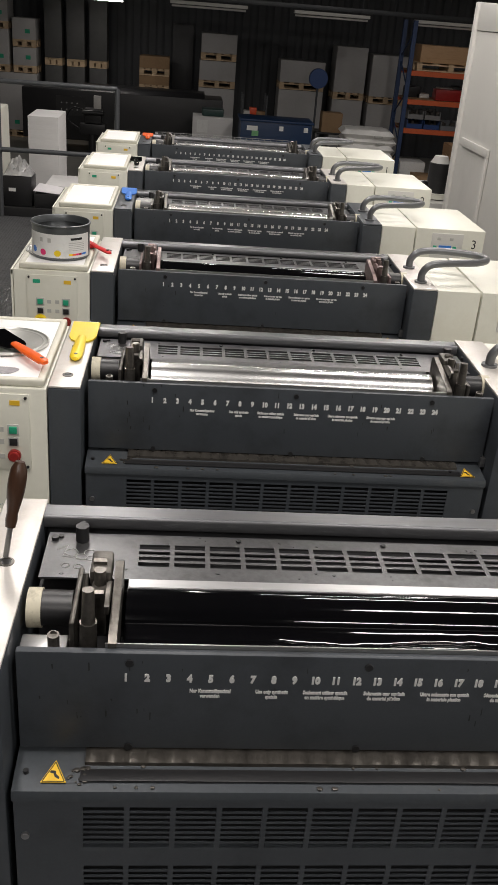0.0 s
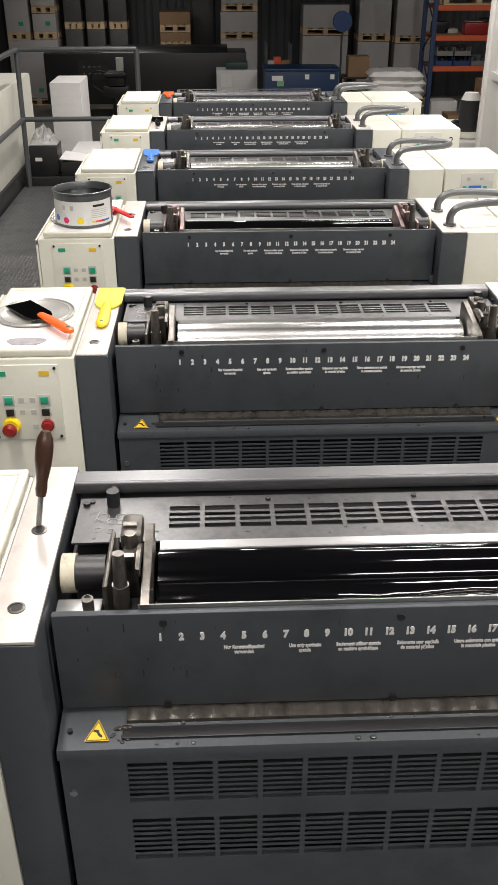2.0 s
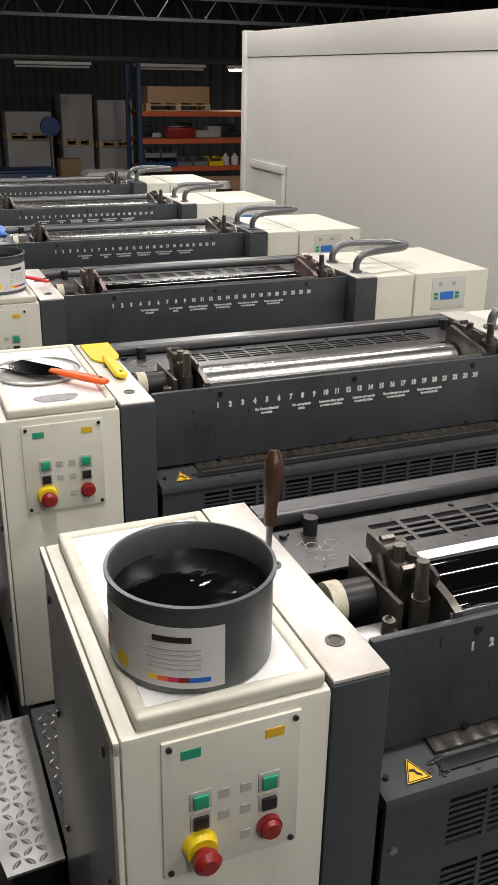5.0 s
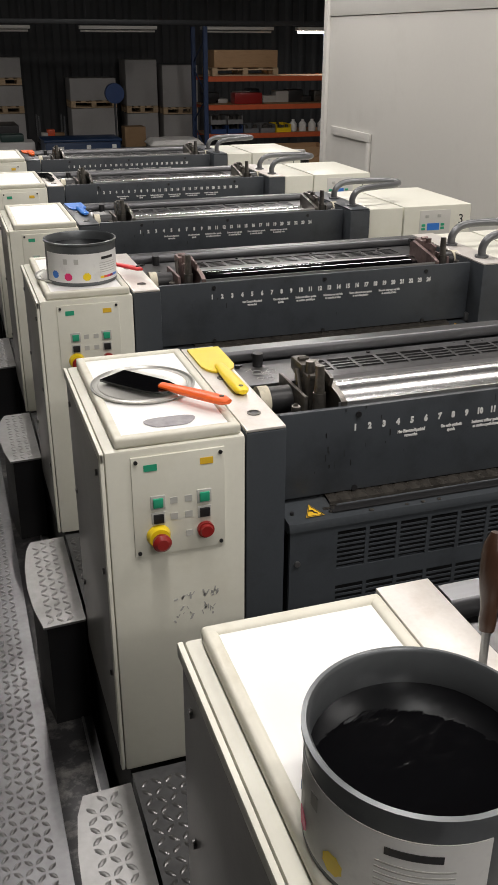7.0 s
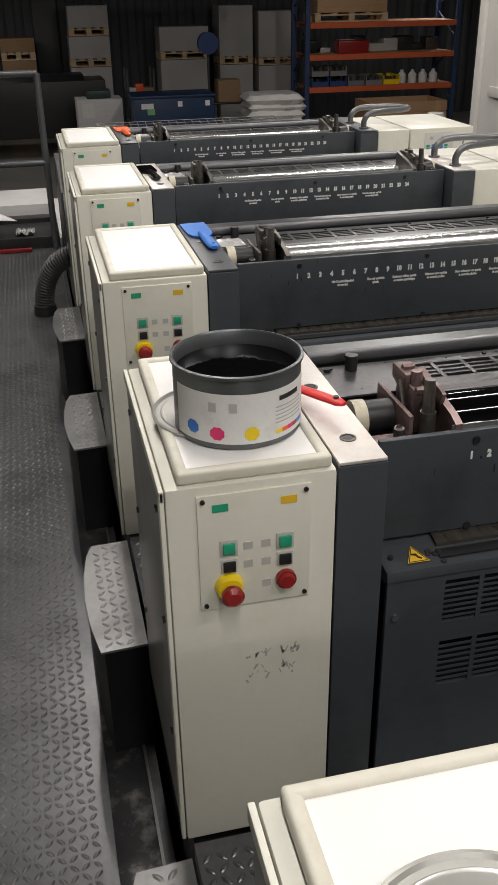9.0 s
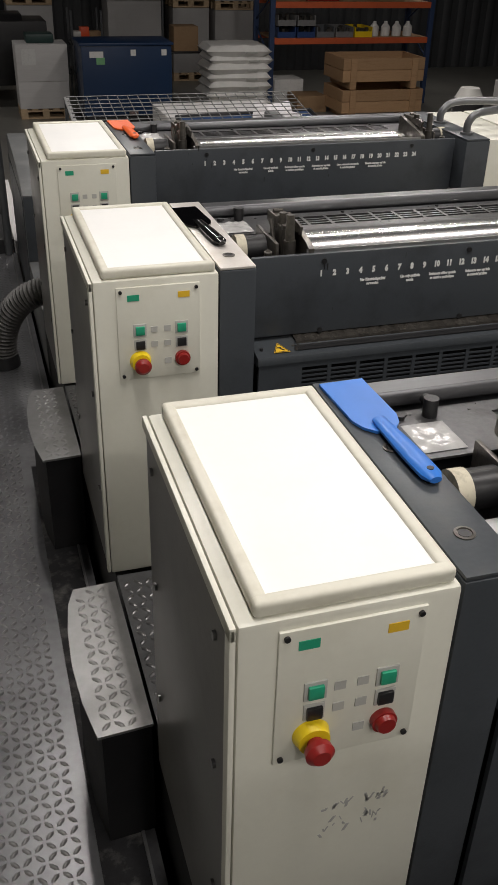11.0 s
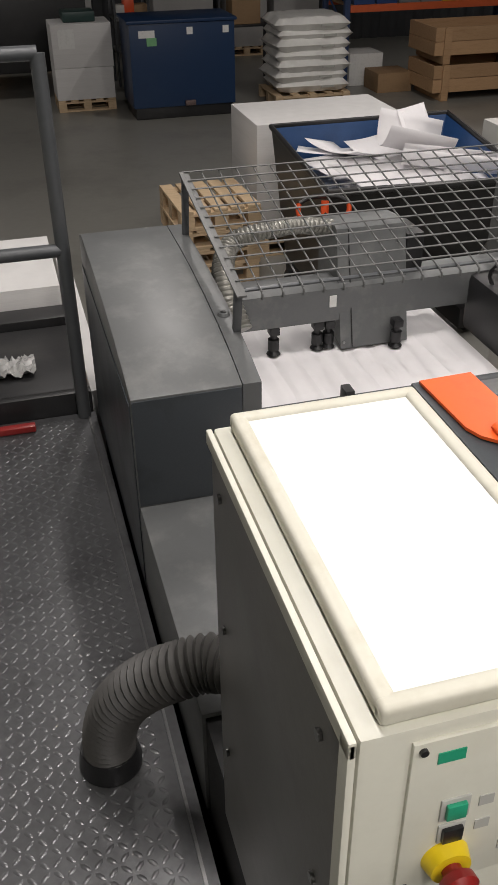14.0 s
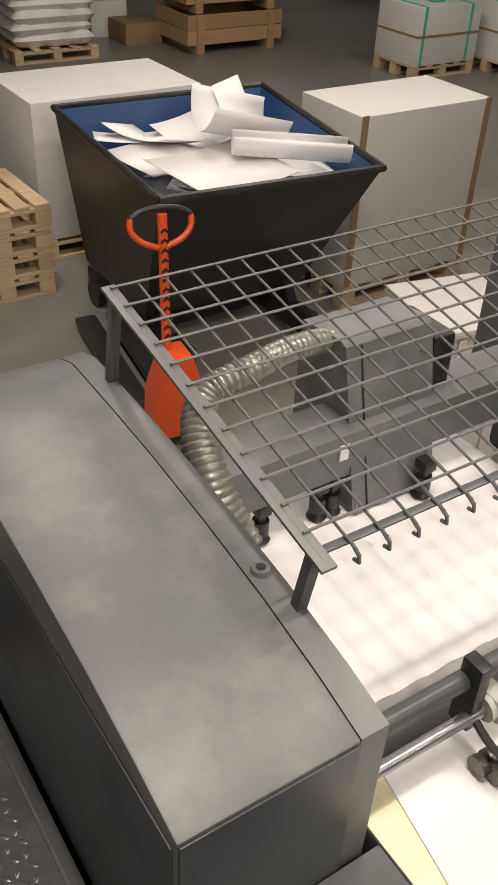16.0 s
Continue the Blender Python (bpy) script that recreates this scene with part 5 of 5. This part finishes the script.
single("waste_paper_heap", bm, PAPER, "heap of crumpled white waste sheets in the skip", "waste paper", kind="stuff")


def curled_sheet(at, w, d, bend, rx, rz, label):
    bm = bm_new()
    m = 14
    rows = []
    for i in range(m + 1):
        a = (i / m - 0.5) * bend
        rr = w / max(bend, 0.05)
        x, z = rr * math.sin(a), rr * (1 - math.cos(a))
        rows.append([bm.verts.new((x, -d / 2, z)), bm.verts.new((x, d / 2, z))])
    for a, b in zip(rows, rows[1:]):
        bm.faces.new((a[0], b[0], b[1], a[1])).smooth = True
    ob = single("waste_sheet", bm, PAPER, label, "paper sheet", group="waste sheets in the skip")
    ob.matrix_world = pose(*at, rx, 0, rz)
    mod = ob.modifiers.new("thick", "SOLIDIFY")
    mod.thickness = 0.002


rng = random.Random(4)
for i in range(20):
    u, v = rng.uniform(0.2, 0.80), rng.uniform(0.22, 0.80)
    p = Vector(rim[0]).lerp(Vector(rim[1]), u).lerp(Vector(rim[3]).lerp(Vector(rim[2]), u), v)
    tall = 0.03 + 0.08 * v * rng.random()
    curled_sheet((p.x, p.y, 0.94 + tall), rng.uniform(0.3, 0.5), rng.uniform(0.22, 0.42), rng.choice((0.15, 0.2, 0.3, 0.7)), rng.uniform(-12, 22), rng.uniform(0, 180), "creased white waste sheet")
curled_sheet((1.85, 9.60, 1.10), 0.62, 0.42, 2.6, 12, 75, "large curled white waste sheet")
curled_sheet((1.58, 9.28, 1.06), 0.60, 0.50, 0.3, 4, 10, "large flat white waste sheet")
curled_sheet((2.00, 9.80, 1.10), 0.30, 0.45, 0.5, 62, 30, "upright torn white sheet")
curled_sheet((1.95, 9.22, 1.08), 0.30, 0.60, 4.2, 3, 62, "rolled white waste sheet")

# pallet truck
root = thing("pallet_truck", (0.95, 8.70, 0), "orange-red hand pallet truck with looped handle", "pallet truck", turn=-8)
part("shaft", tube(bm_new(), [(0, 0.0, 0.45), (0.03, 0.12, 1.10)], 0.022, 12), JACK, root)
for i in range(12):
    s = 0.18 + 0.065 * i
    c = Vector((0, 0, 0.45)).lerp(Vector((0.03, 0.12, 1.10)), s)
    part("arrow_mark", prism(bm_new(), [(c.x - 0.016, c.z - 0.008), (c.x, c.z + 0.006), (c.x + 0.016, c.z - 0.008), (c.x + 0.016, c.z + 0.004), (c.x, c.z + 0.018), (c.x - 0.016, c.z + 0.004)], "y", c.y - 0.026, c.y - 0.0215), BLACK, root)
ring = [(0.0, 0.09, 0.96), (-0.07, 0.10, 0.99), (-0.115, 0.115, 1.04), (-0.11, 0.13, 1.09), (-0.05, 0.14, 1.115), (0.03, 0.14, 1.12), (0.11, 0.14, 1.11), (0.165, 0.13, 1.08), (0.16, 0.115, 1.03), (0.11, 0.10, 0.985), (0.03, 0.09, 0.96)]
part("loop_handle", tube(bm_new(), smooth_path(ring[:4], 4), 0.014, 10), JACK, root)
part("loop_handle", tube(bm_new(), smooth_path(ring[7:], 4), 0.014, 10), JACK, root)
part("grip", tube(bm_new(), smooth_path(ring[3:8], 4), 0.014, 10), BLACK, root)
part("pump_cover", prism(bm_new(), [(-0.10, 0.08), (0.16, 0.08), (0.15, 0.30), (0.09, 0.50), (-0.02, 0.50), (-0.09, 0.30)], "y", -0.10, 0.06), JACK, root)
part("steer_wheel", cyl(bm_new(), (-0.06, 0, 0.08), (0.10, 0, 0.08), 0.08, seg=20), BLACK, root)
for x in (-0.12, 0.06):
    part("fork", box(bm_new(), (x, 0.1, 0.04), (x + 0.12, 1.2, 0.09), 0.01), SKIP_GREY, root)

# steel cabinet, bags, crates
root = thing("blue_machine_box", (1.0, 15.65, 0), "dark blue steel container with worn stickers", "container")
root.scale = (0.92, 1, 1)
part("body", box(bm_new(), (0.03, 0, 0.14), (1.42, 0.75, 1.08), 0.01), CAB_BLUE, root)
part("lid", box(bm_new(), (0.0, -0.02, 1.083), (1.45, 0.77, 1.12), 0.01), CAB_BLUE, root)
part("base", box(bm_new(), (0.06, 0.03, 0), (1.40, 0.72, 0.138), 0.01), BLACK, root)
part("sticker", box(bm_new(), (0.15, -0.003, 0.93), (0.36, 0.002, 1.01)), PRINT, root)
part("sticker", box(bm_new(), (0.25, -0.0045, 0.84), (0.38, 0.001, 0.93)), mat("green_sticker", (0.18, 0.42, 0.2), 0.5), root)
for x in (0.78, 1.26):
    part("sticker", box(bm_new(), (x, -0.003, 0.95), (x + 0.08, 0.002, 1.03)), PRINT, root)
part("drain_tap", box(bm_new(), (0.72, -0.05, 0.15), (0.86, -0.001, 0.21), 0.01), RUSTY, root)
pallet((3.39, 16.2, 0), 1.02, 0.8, 0, "wooden pallet under plastic bags")
rng = random.Random(2)
for lay in range(7):
    for col in range(1):
        w, d, h = 0.98, 0.76, 0.175
        bm = bm_new()
        nx, ny = 14, 14
        for side in (1, -1):
            g = []
            for i in range(nx + 1):
                row = []
                for j in range(ny + 1):
                    u, v = i / nx * 2 - 1, j / ny * 2 - 1
                    puff = (max(0.0, 1 - abs(u) ** 8) * max(0.0, 1 - abs(v) ** 8)) ** 0.4
                    row.append(bm.verts.new((u * w / 2, v * d / 2, h / 2 + side * h / 2 * puff * (1 + 0.22 * noise.noise((u * 4 + lay, v * 4, col + side))))))
                g.append(row)
            for i in range(nx):
                for j in range(ny):
                    vs = (g[i][j], g[i + 1][j], g[i + 1][j + 1], g[i][j + 1])
                    bm.faces.new(vs if side > 0 else vs[::-1])
        bmesh.ops.remove_doubles(bm, verts=bm.verts, dist=0.0005)
        bag = single("plastic_bag", bm, FILM, "full white plastic bag lying in a stack", "bag", (3.39 + rng.uniform(-0.03, 0.03), 16.2 + rng.uniform(-0.02, 0.02), 0.1445 + lay * 0.122), rng.uniform(-3, 3), "stacked plastic bags")
        part("print_bar", box(bm_new(), (0.10, -0.384, 0.06), (0.27, -0.379, 0.085)), GREY_KEY, bag)


def timber_crate(at, w, d, h, label):
    root = thing("timber_crate", at, label, "crate", "timber crates")
    nb = max(2, round((h - 0.1) / 0.16))
    bh = (h - 0.1) / nb
    for i in range(nb):
        z = 0.1 + i * bh
        for y in (0, d - 0.025):
            part("plank", box(bm_new(), (0, y, z + 0.003), (w, y + 0.025, z + bh - 0.003), 0.003, 1), CRATE_WOOD, root)
        for x in (0, w - 0.025):
            part("plank", box(bm_new(), (x, 0.026, z + 0.003), (x + 0.025, d - 0.026, z + bh - 0.003), 0.003, 1), CRATE_WOOD, root)
    part("floor_boards", box(bm_new(), (0.026, 0.026, 0.1), (w - 0.026, d - 0.026, 0.12)), CRATE_WOOD, root)
    for x in (0.12, w - 0.22):
        part("batten", box(bm_new(), (x, -0.024, 0.0), (x + 0.10, -0.001, h), 0.003, 1), CRATE_WOOD, root)
        part("skid", box(bm_new(), (x, 0.0, 0.0), (x + 0.10, d, 0.098), 0.003, 1), CRATE_WOOD, root)
    return root


timber_crate((4.92, 15.50, 0), 1.35, 0.8, 0.44, "brown timber crate on the floor by the rack")
timber_crate((4.92, 15.54, 0.445), 1.35, 0.8, 0.44, "brown timber crate stacked on another")
root = thing("work_table", (2.60, 17.2, 0), "dark work table with steel legs", "table")
part("top", box(bm_new(), (0, 0, 0.77), (0.75, 0.6, 0.80), 0.005), BLACK, root)
for x in (0.02, 0.69):
    for y in (0.02, 0.54):
        part("leg", box(bm_new(), (x, y, 0), (x + 0.04, y + 0.04, 0.769), 0.003, 1), RAIL, root)
single("cardboard_box", box(bm_new(), (0, 0, 0), (0.40, 0.35, 0.36), 0.006), CARD, "closed brown cardboard box on the table", "cardboard box", (2.70, 17.25, 0.802))

# pallet rack
root = thing("pallet_rack", (4.12, 16.7, 0), "blue pallet rack with orange beams", "rack")
for x in (0.0, 2.74):
    for y in (0, 0.85):
        part("upright", box(bm_new(), (x, y, 0), (x + 0.08, y + 0.07, 2.9), 0.004, 1), RACK_BLUE, root)
    for i in range(5):
        part("brace", tube(bm_new(), [(x + 0.04, 0.05, 0.2 + i * 0.52), (x + 0.04, 0.88, 0.62 + i * 0.52)] if i % 2 else [(x + 0.04, 0.88, 0.2 + i * 0.52), (x + 0.04, 0.05, 0.62 + i * 0.52)], 0.014, 6), RACK_BLUE, root)
for z in (1.00, 1.52, 2.02):
    for y in (-0.01, 0.86):
        part("beam", box(bm_new(), (0.08, y, z - 0.05), (2.74, y + 0.04, z + 0.04), 0.004, 1), RACK_ORANGE, root)
    part("shelf_board", box(bm_new(), (0.08, 0.031, z + 0.015), (2.74, 0.858, z + 0.038)), CRATE_WOOD, root)
pallet((4.95, 17.1, 2.061), 1.3, 0.7, 0, "wooden pallet on the rack")
single("timber_box", box(bm_new(), (0, 0, 0), (1.25, 0.6, 0.30), 0.01), CRATE_WOOD, "long brown timber box on the top of the rack", "wooden box", (4.35, 16.8, 2.206))
colours = [BLUE_PLASTIC_BIN := mat("blue_bin", (0.025, 0.06, 0.18), 0.4), BLUE_PLASTIC_BIN, mat("grey_bin", (0.16, 0.17, 0.18), 0.4), mat("grey_bin_pale", (0.2, 0.2, 0.2), 0.4), YELLOW_PLASTIC]
for lay in range(2):
    for i in range(5 if lay == 0 else 2):
        m = colours[i] if lay == 0 else colours[3]
        b = thing("storage_bin", (4.26 + i * 0.33, 16.74, 1.041 + lay * 0.17), ("yellow" if m is YELLOW_PLASTIC else "blue" if m is BLUE_PLASTIC_BIN else "grey") + " plastic open-fronted storage bin with small parts", "storage bin", "storage bins on the rack")
        bm = bm_new()
        box(bm, (0, 0, 0), (0.30, 0.45, 0.012))
        box(bm, (0, 0, 0.012), (0.012, 0.45, 0.15))
        box(bm, (0.288, 0, 0.012), (0.30, 0.45, 0.15))
        box(bm, (0.012, 0.438, 0.012), (0.288, 0.45, 0.15))
        box(bm, (0.012, 0, 0.012), (0.288, 0.012, 0.085))
        part("tray", bm, m, b)
        bm = bm_new()
        for q in range(10):
            x, y = rng.uniform(0.04, 0.24), rng.uniform(0.04, 0.4)
            box(bm, (x, y, 0.02), (x + 0.05, y + 0.05, 0.09 + rng.random() * 0.07), 0.005, 1)
        tagged(part("small_parts", bm, GREASY, b), kind="stuff")
for i in range(4):
    jar = single("white_bottle", lathe(bm_new(), [(0.07, 0), (0.075, 0.02), (0.075, 0.14), (0.03, 0.19), (0.03, 0.22)], 16), PRINT, "white plastic bottle on the rack", "bottle", (5.98 + i * 0.2, 16.9, 1.041), 0, "bottles on the rack")
single("red_toolbox", box(bm_new(), (0, 0, 0), (0.55, 0.3, 0.2), 0.02), RED, "red toolbox on the rack", "toolbox", (4.75, 16.8, 1.561))
for i in range(9):
    w = rng.uniform(0.15, 0.32)
    single("machine_part", box(bm_new(), (0, 0, 0), (w, 0.3, rng.uniform(0.08, 0.26)), 0.02), rng.choice((GREASY, BLACK, SKIP_GREY, WRAPPED)), "grey machine spare part on the rack", "machine part", (4.3 + 0.05 + i * 0.27 if i > 1 else 4.25 + i * 0.2, 17.15, 1.561), 0, "spare parts on the rack")
single("rack_carton", box(bm_new(), (0, 0, 0), (0.5, 0.5, 0.42), 0.01), PRINT, "white carton under the rack", "carton", (4.24, 16.75, 0.0))
single("low_carton", box(bm_new(), (0, 0, 0), (0.5, 0.5, 0.25), 0.01), CARD, "flat brown carton on the floor", "carton", (4.45, 16.2, 0.0))

# wrapped paper towers along the far wall
FAR = 19.55
BRIGHT = mat("white_wrapped_paper", (0.42, 0.41, 0.40), 0.55, grain=20, vary=0.06, bump=0.2, stain=(0.33, 0.31, 0.29), stain_scale=2)
for x0, x1, z0, h, y in ((0.32, 1.07, 1.82, 0.52, FAR), (0.30, 1.07, 1.28, 0.53, FAR), (0.30, 1.07, 0.0, 1.27, FAR),
                         (2.03, 2.99, 1.36, 0.58, FAR), (2.03, 2.99, 0.0, 1.35, FAR), (3.21, 3.88, 1.24, 1.05, FAR), (3.21, 3.88, 0.0, 1.23, FAR),
                         (4.00, 4.77, 1.20, 0.98, FAR), (4.00, 4.77, 0.0, 1.19, FAR),
                         (-4.15, -3.68, 2.12, 0.6, FAR), (-4.15, -3.68, 1.295, 0.82, FAR), (-3.60, -3.12, 1.80, 0.55, FAR), (-3.60, -3.12, 1.30, 0.49, FAR), (-4.15, -3.12, 0.0, 1.29, FAR)):
    r = paper_block(x0, x1, y, y + 0.7, z0, h, "white wrapped paper block stacked by the far wall", BRIGHT)
    if x0 < -3:
        part("green_label", box(bm_new(), (0.02, -0.353, 0.12), (0.12, -0.351, 0.2)), GREEN, r)
GREY_TOWER = mat("grey_wrapped_board", (0.07, 0.07, 0.068), 0.5, grain=20, vary=0.1)
for x0, x1 in ((-2.96, -2.60), (-2.50, -2.13), (-2.03, -1.66)):
    for z0, h in ((0.0, 1.48), (1.485, 1.3)):
        paper_block(x0, x1, FAR + 0.1, FAR + 0.6, z0, h, "tall dark wrapped board stack on a pallet", GREY_TOWER)
for z0, h in ((0.0, 1.10), (1.105, 0.32), (1.43, 0.38)):
    paper_block(-0.97, -0.34, FAR, FAR + 0.6, z0, h, "brown board stack on a pallet", CARD)
single("dark_door", box(bm_new(), (0, 0, 0), (0.46, 0.05, 2.45), 0.01), BLACK, "narrow dark steel door in the far wall", "door", (-0.30, 20.50, 0))
root = thing("steel_trolley", (1.15, 17.7, 0), "steel trolley loaded with boxes and tools", "trolley")
for z in (0.45, 0.85):
    part("shelf", box(bm_new(), (0, 0, z), (0.5, 0.5, z + 0.03), 0.004, 1), WIRE, root)
for x in (0, 0.47):
    for y in (0, 0.47):
        part("upright", box(bm_new(), (x, y, 0.0), (x + 0.03, y + 0.03, 1.35), 0.003, 1), RAIL, root)
for i, m in enumerate((WRAPPED, JACK, PRINT, CARD)):
    single("small_carton", box(bm_new(), (0, 0, 0), (0.12 + 0.02 * i, 0.2, 0.16 + 0.06 * (i % 3)), 0.006), m, "small box on the steel trolley", "box", (1.20 + 0.11 * i if i < 2 else 1.45, 17.8, 0.881 if i != 2 else 0.481), 0, "boxes on the trolley")
root = thing("floor_fan", (2.58, 17.5, 0), "blue floor fan on a stand", "fan")
part("pole", cyl(bm_new(), (0, 0, 0), (0, 0, 1.75), 0.02, seg=10), RAIL, root)
part("head", cyl(bm_new(), (0, -0.06, 1.75), (0, 0.06, 1.75), 0.18, seg=24), BLUE_PLASTIC_BIN, root)
part("foot", cyl(bm_new(), (0, 0, 0), (0, 0, 0.03), 0.2, seg=20), BLACK, root)

# long black machine beyond the walkway
root = thing("black_machine", (-3.10, 17.5, 0), "long low black machine with cable arm", "machine")
part("body", box(bm_new(), (0, 0, 0.30), (3.86, 0.9, 1.22), 0.02), BLACK, root)
part("hood", prism(bm_new(), [(0.0, 1.221), (0.9, 1.221), (0.8, 1.30), (0.1, 1.30)], "x", 1.1, 3.5), BLACK, root)
for x in (0.1, 1.8, 3.6):
    part("leg", box(bm_new(), (x, 0.1, 0), (x + 0.1, 0.8, 0.299), 0.01), BLACK, root)
part("control_plate", box(bm_new(), (0.65, -0.006, 0.75), (1.2, -0.001, 1.10)), SKIP_GREY, root)
for i in range(8):
    part("lamp_dot", cyl(bm_new(), (0.75 + 0.1 * (i % 4), -0.006, 0.86 + 0.12 * (i // 4)), (0.75 + 0.1 * (i % 4), -0.016, 0.86 + 0.12 * (i // 4)), 0.012, seg=8), GREY_KEY, root)
root = thing("glue_head", (-1.66, 16.4, 0), "black machine head on a stand with hoses", "machine head")
root.scale = (1.1, 1.1, 0.82)
bm = bm_new()
box(bm, (-0.12, -0.1, 0.95), (0.16, 0.15, 1.25), 0.02)
box(bm, (-0.2, -0.06, 0.7), (0.22, 0.1, 0.93), 0.02)
cyl(bm, (-0.15, -0.12, 1.18), (0.2, -0.12, 1.18), 0.05, seg=14)
part("head", bm, BLACK, root)
part("stand", cyl(bm_new(), (0, 0, 0), (0, 0, 0.7), 0.06, seg=14), BLACK, root)
part("bottle", box(bm_new(), (0.03, -0.03, 1.252), (0.15, 0.05, 1.52), 0.01), WRAPPED, root)
part("hose", tube(bm_new(), smooth_path([(-0.1, 0, 1.2), (-0.3, -0.05, 1.25), (-0.4, 0, 1.0), (-0.2, 0, 0.8)], 6), 0.015, 8), BLACK, root)

# pump beyond the drive cabinets
root = thing("pump_unit", (2.25, 7.55, 0), "grey pump motor with pipes beside the press", "pump")
part("motor", cyl(bm_new(), (0.2, 0, 1.45), (0.2, 0, 1.72), 0.10, seg=24), SKIP_GREY, root)
part("motor_cap", cyl(bm_new(), (0.2, 0, 1.72), (0.2, 0, 1.78), 0.09, 0.06, seg=24), WRAPPED, root)
part("flange", cyl(bm_new(), (0.2, 0, 1.40), (0.2, 0, 1.449), 0.13, seg=24), CREAM, root)
part("tank", box(bm_new(), (-0.15, -0.25, 0), (0.45, 0.3, 1.39), 0.02), WRAPPED, root)
part("pipe", tube(bm_new(), smooth_path([(0.05, -0.1, 1.39), (0.05, -0.15, 1.55), (-0.05, -0.18, 1.5), (-0.1, -0.2, 1.39)], 6), 0.02, 8), BLACK, root)
# green and blue tools on the feeder frame
root = thing("green_tool_tray", (0.95, 6.75, 1.50), "bright green plastic tool tray", "tool tray")
part("tray", box(bm_new(), (0, 0, 0), (0.10, 0.10, 0.05), 0.012), mat("bright_green_plastic", (0.04, 0.62, 0.06), 0.35), root)
part("post", box(bm_new(), (0.03, 0.03, -1.5), (0.07, 0.07, -0.001), 0.004), BLACK, root)

# pale plastic bin and side parts near the feeder
root = thing("grey_plastic_bin", (1.75, 7.75, 0), "pale grey plastic bin with ribbed side standing behind the feeder", "bin", turn=-12)
part("shell", prism(bm_new(), [(-0.16, 0.0), (0.16, 0.0), (0.20, 0.95), (-0.20, 0.95)], "y", -0.2, 0.2), WRAPPED, root)
part("rim", box(bm_new(), (-0.22, -0.22, 0.951), (0.22, 0.22, 0.985), 0.01), WRAPPED, root)
for i in range(3):
    part("rib", box(bm_new(), (-0.12 + i * 0.1, -0.213, 0.06), (-0.09 + i * 0.1, -0.201, 0.94), 0.004, 1), WRAPPED, root)
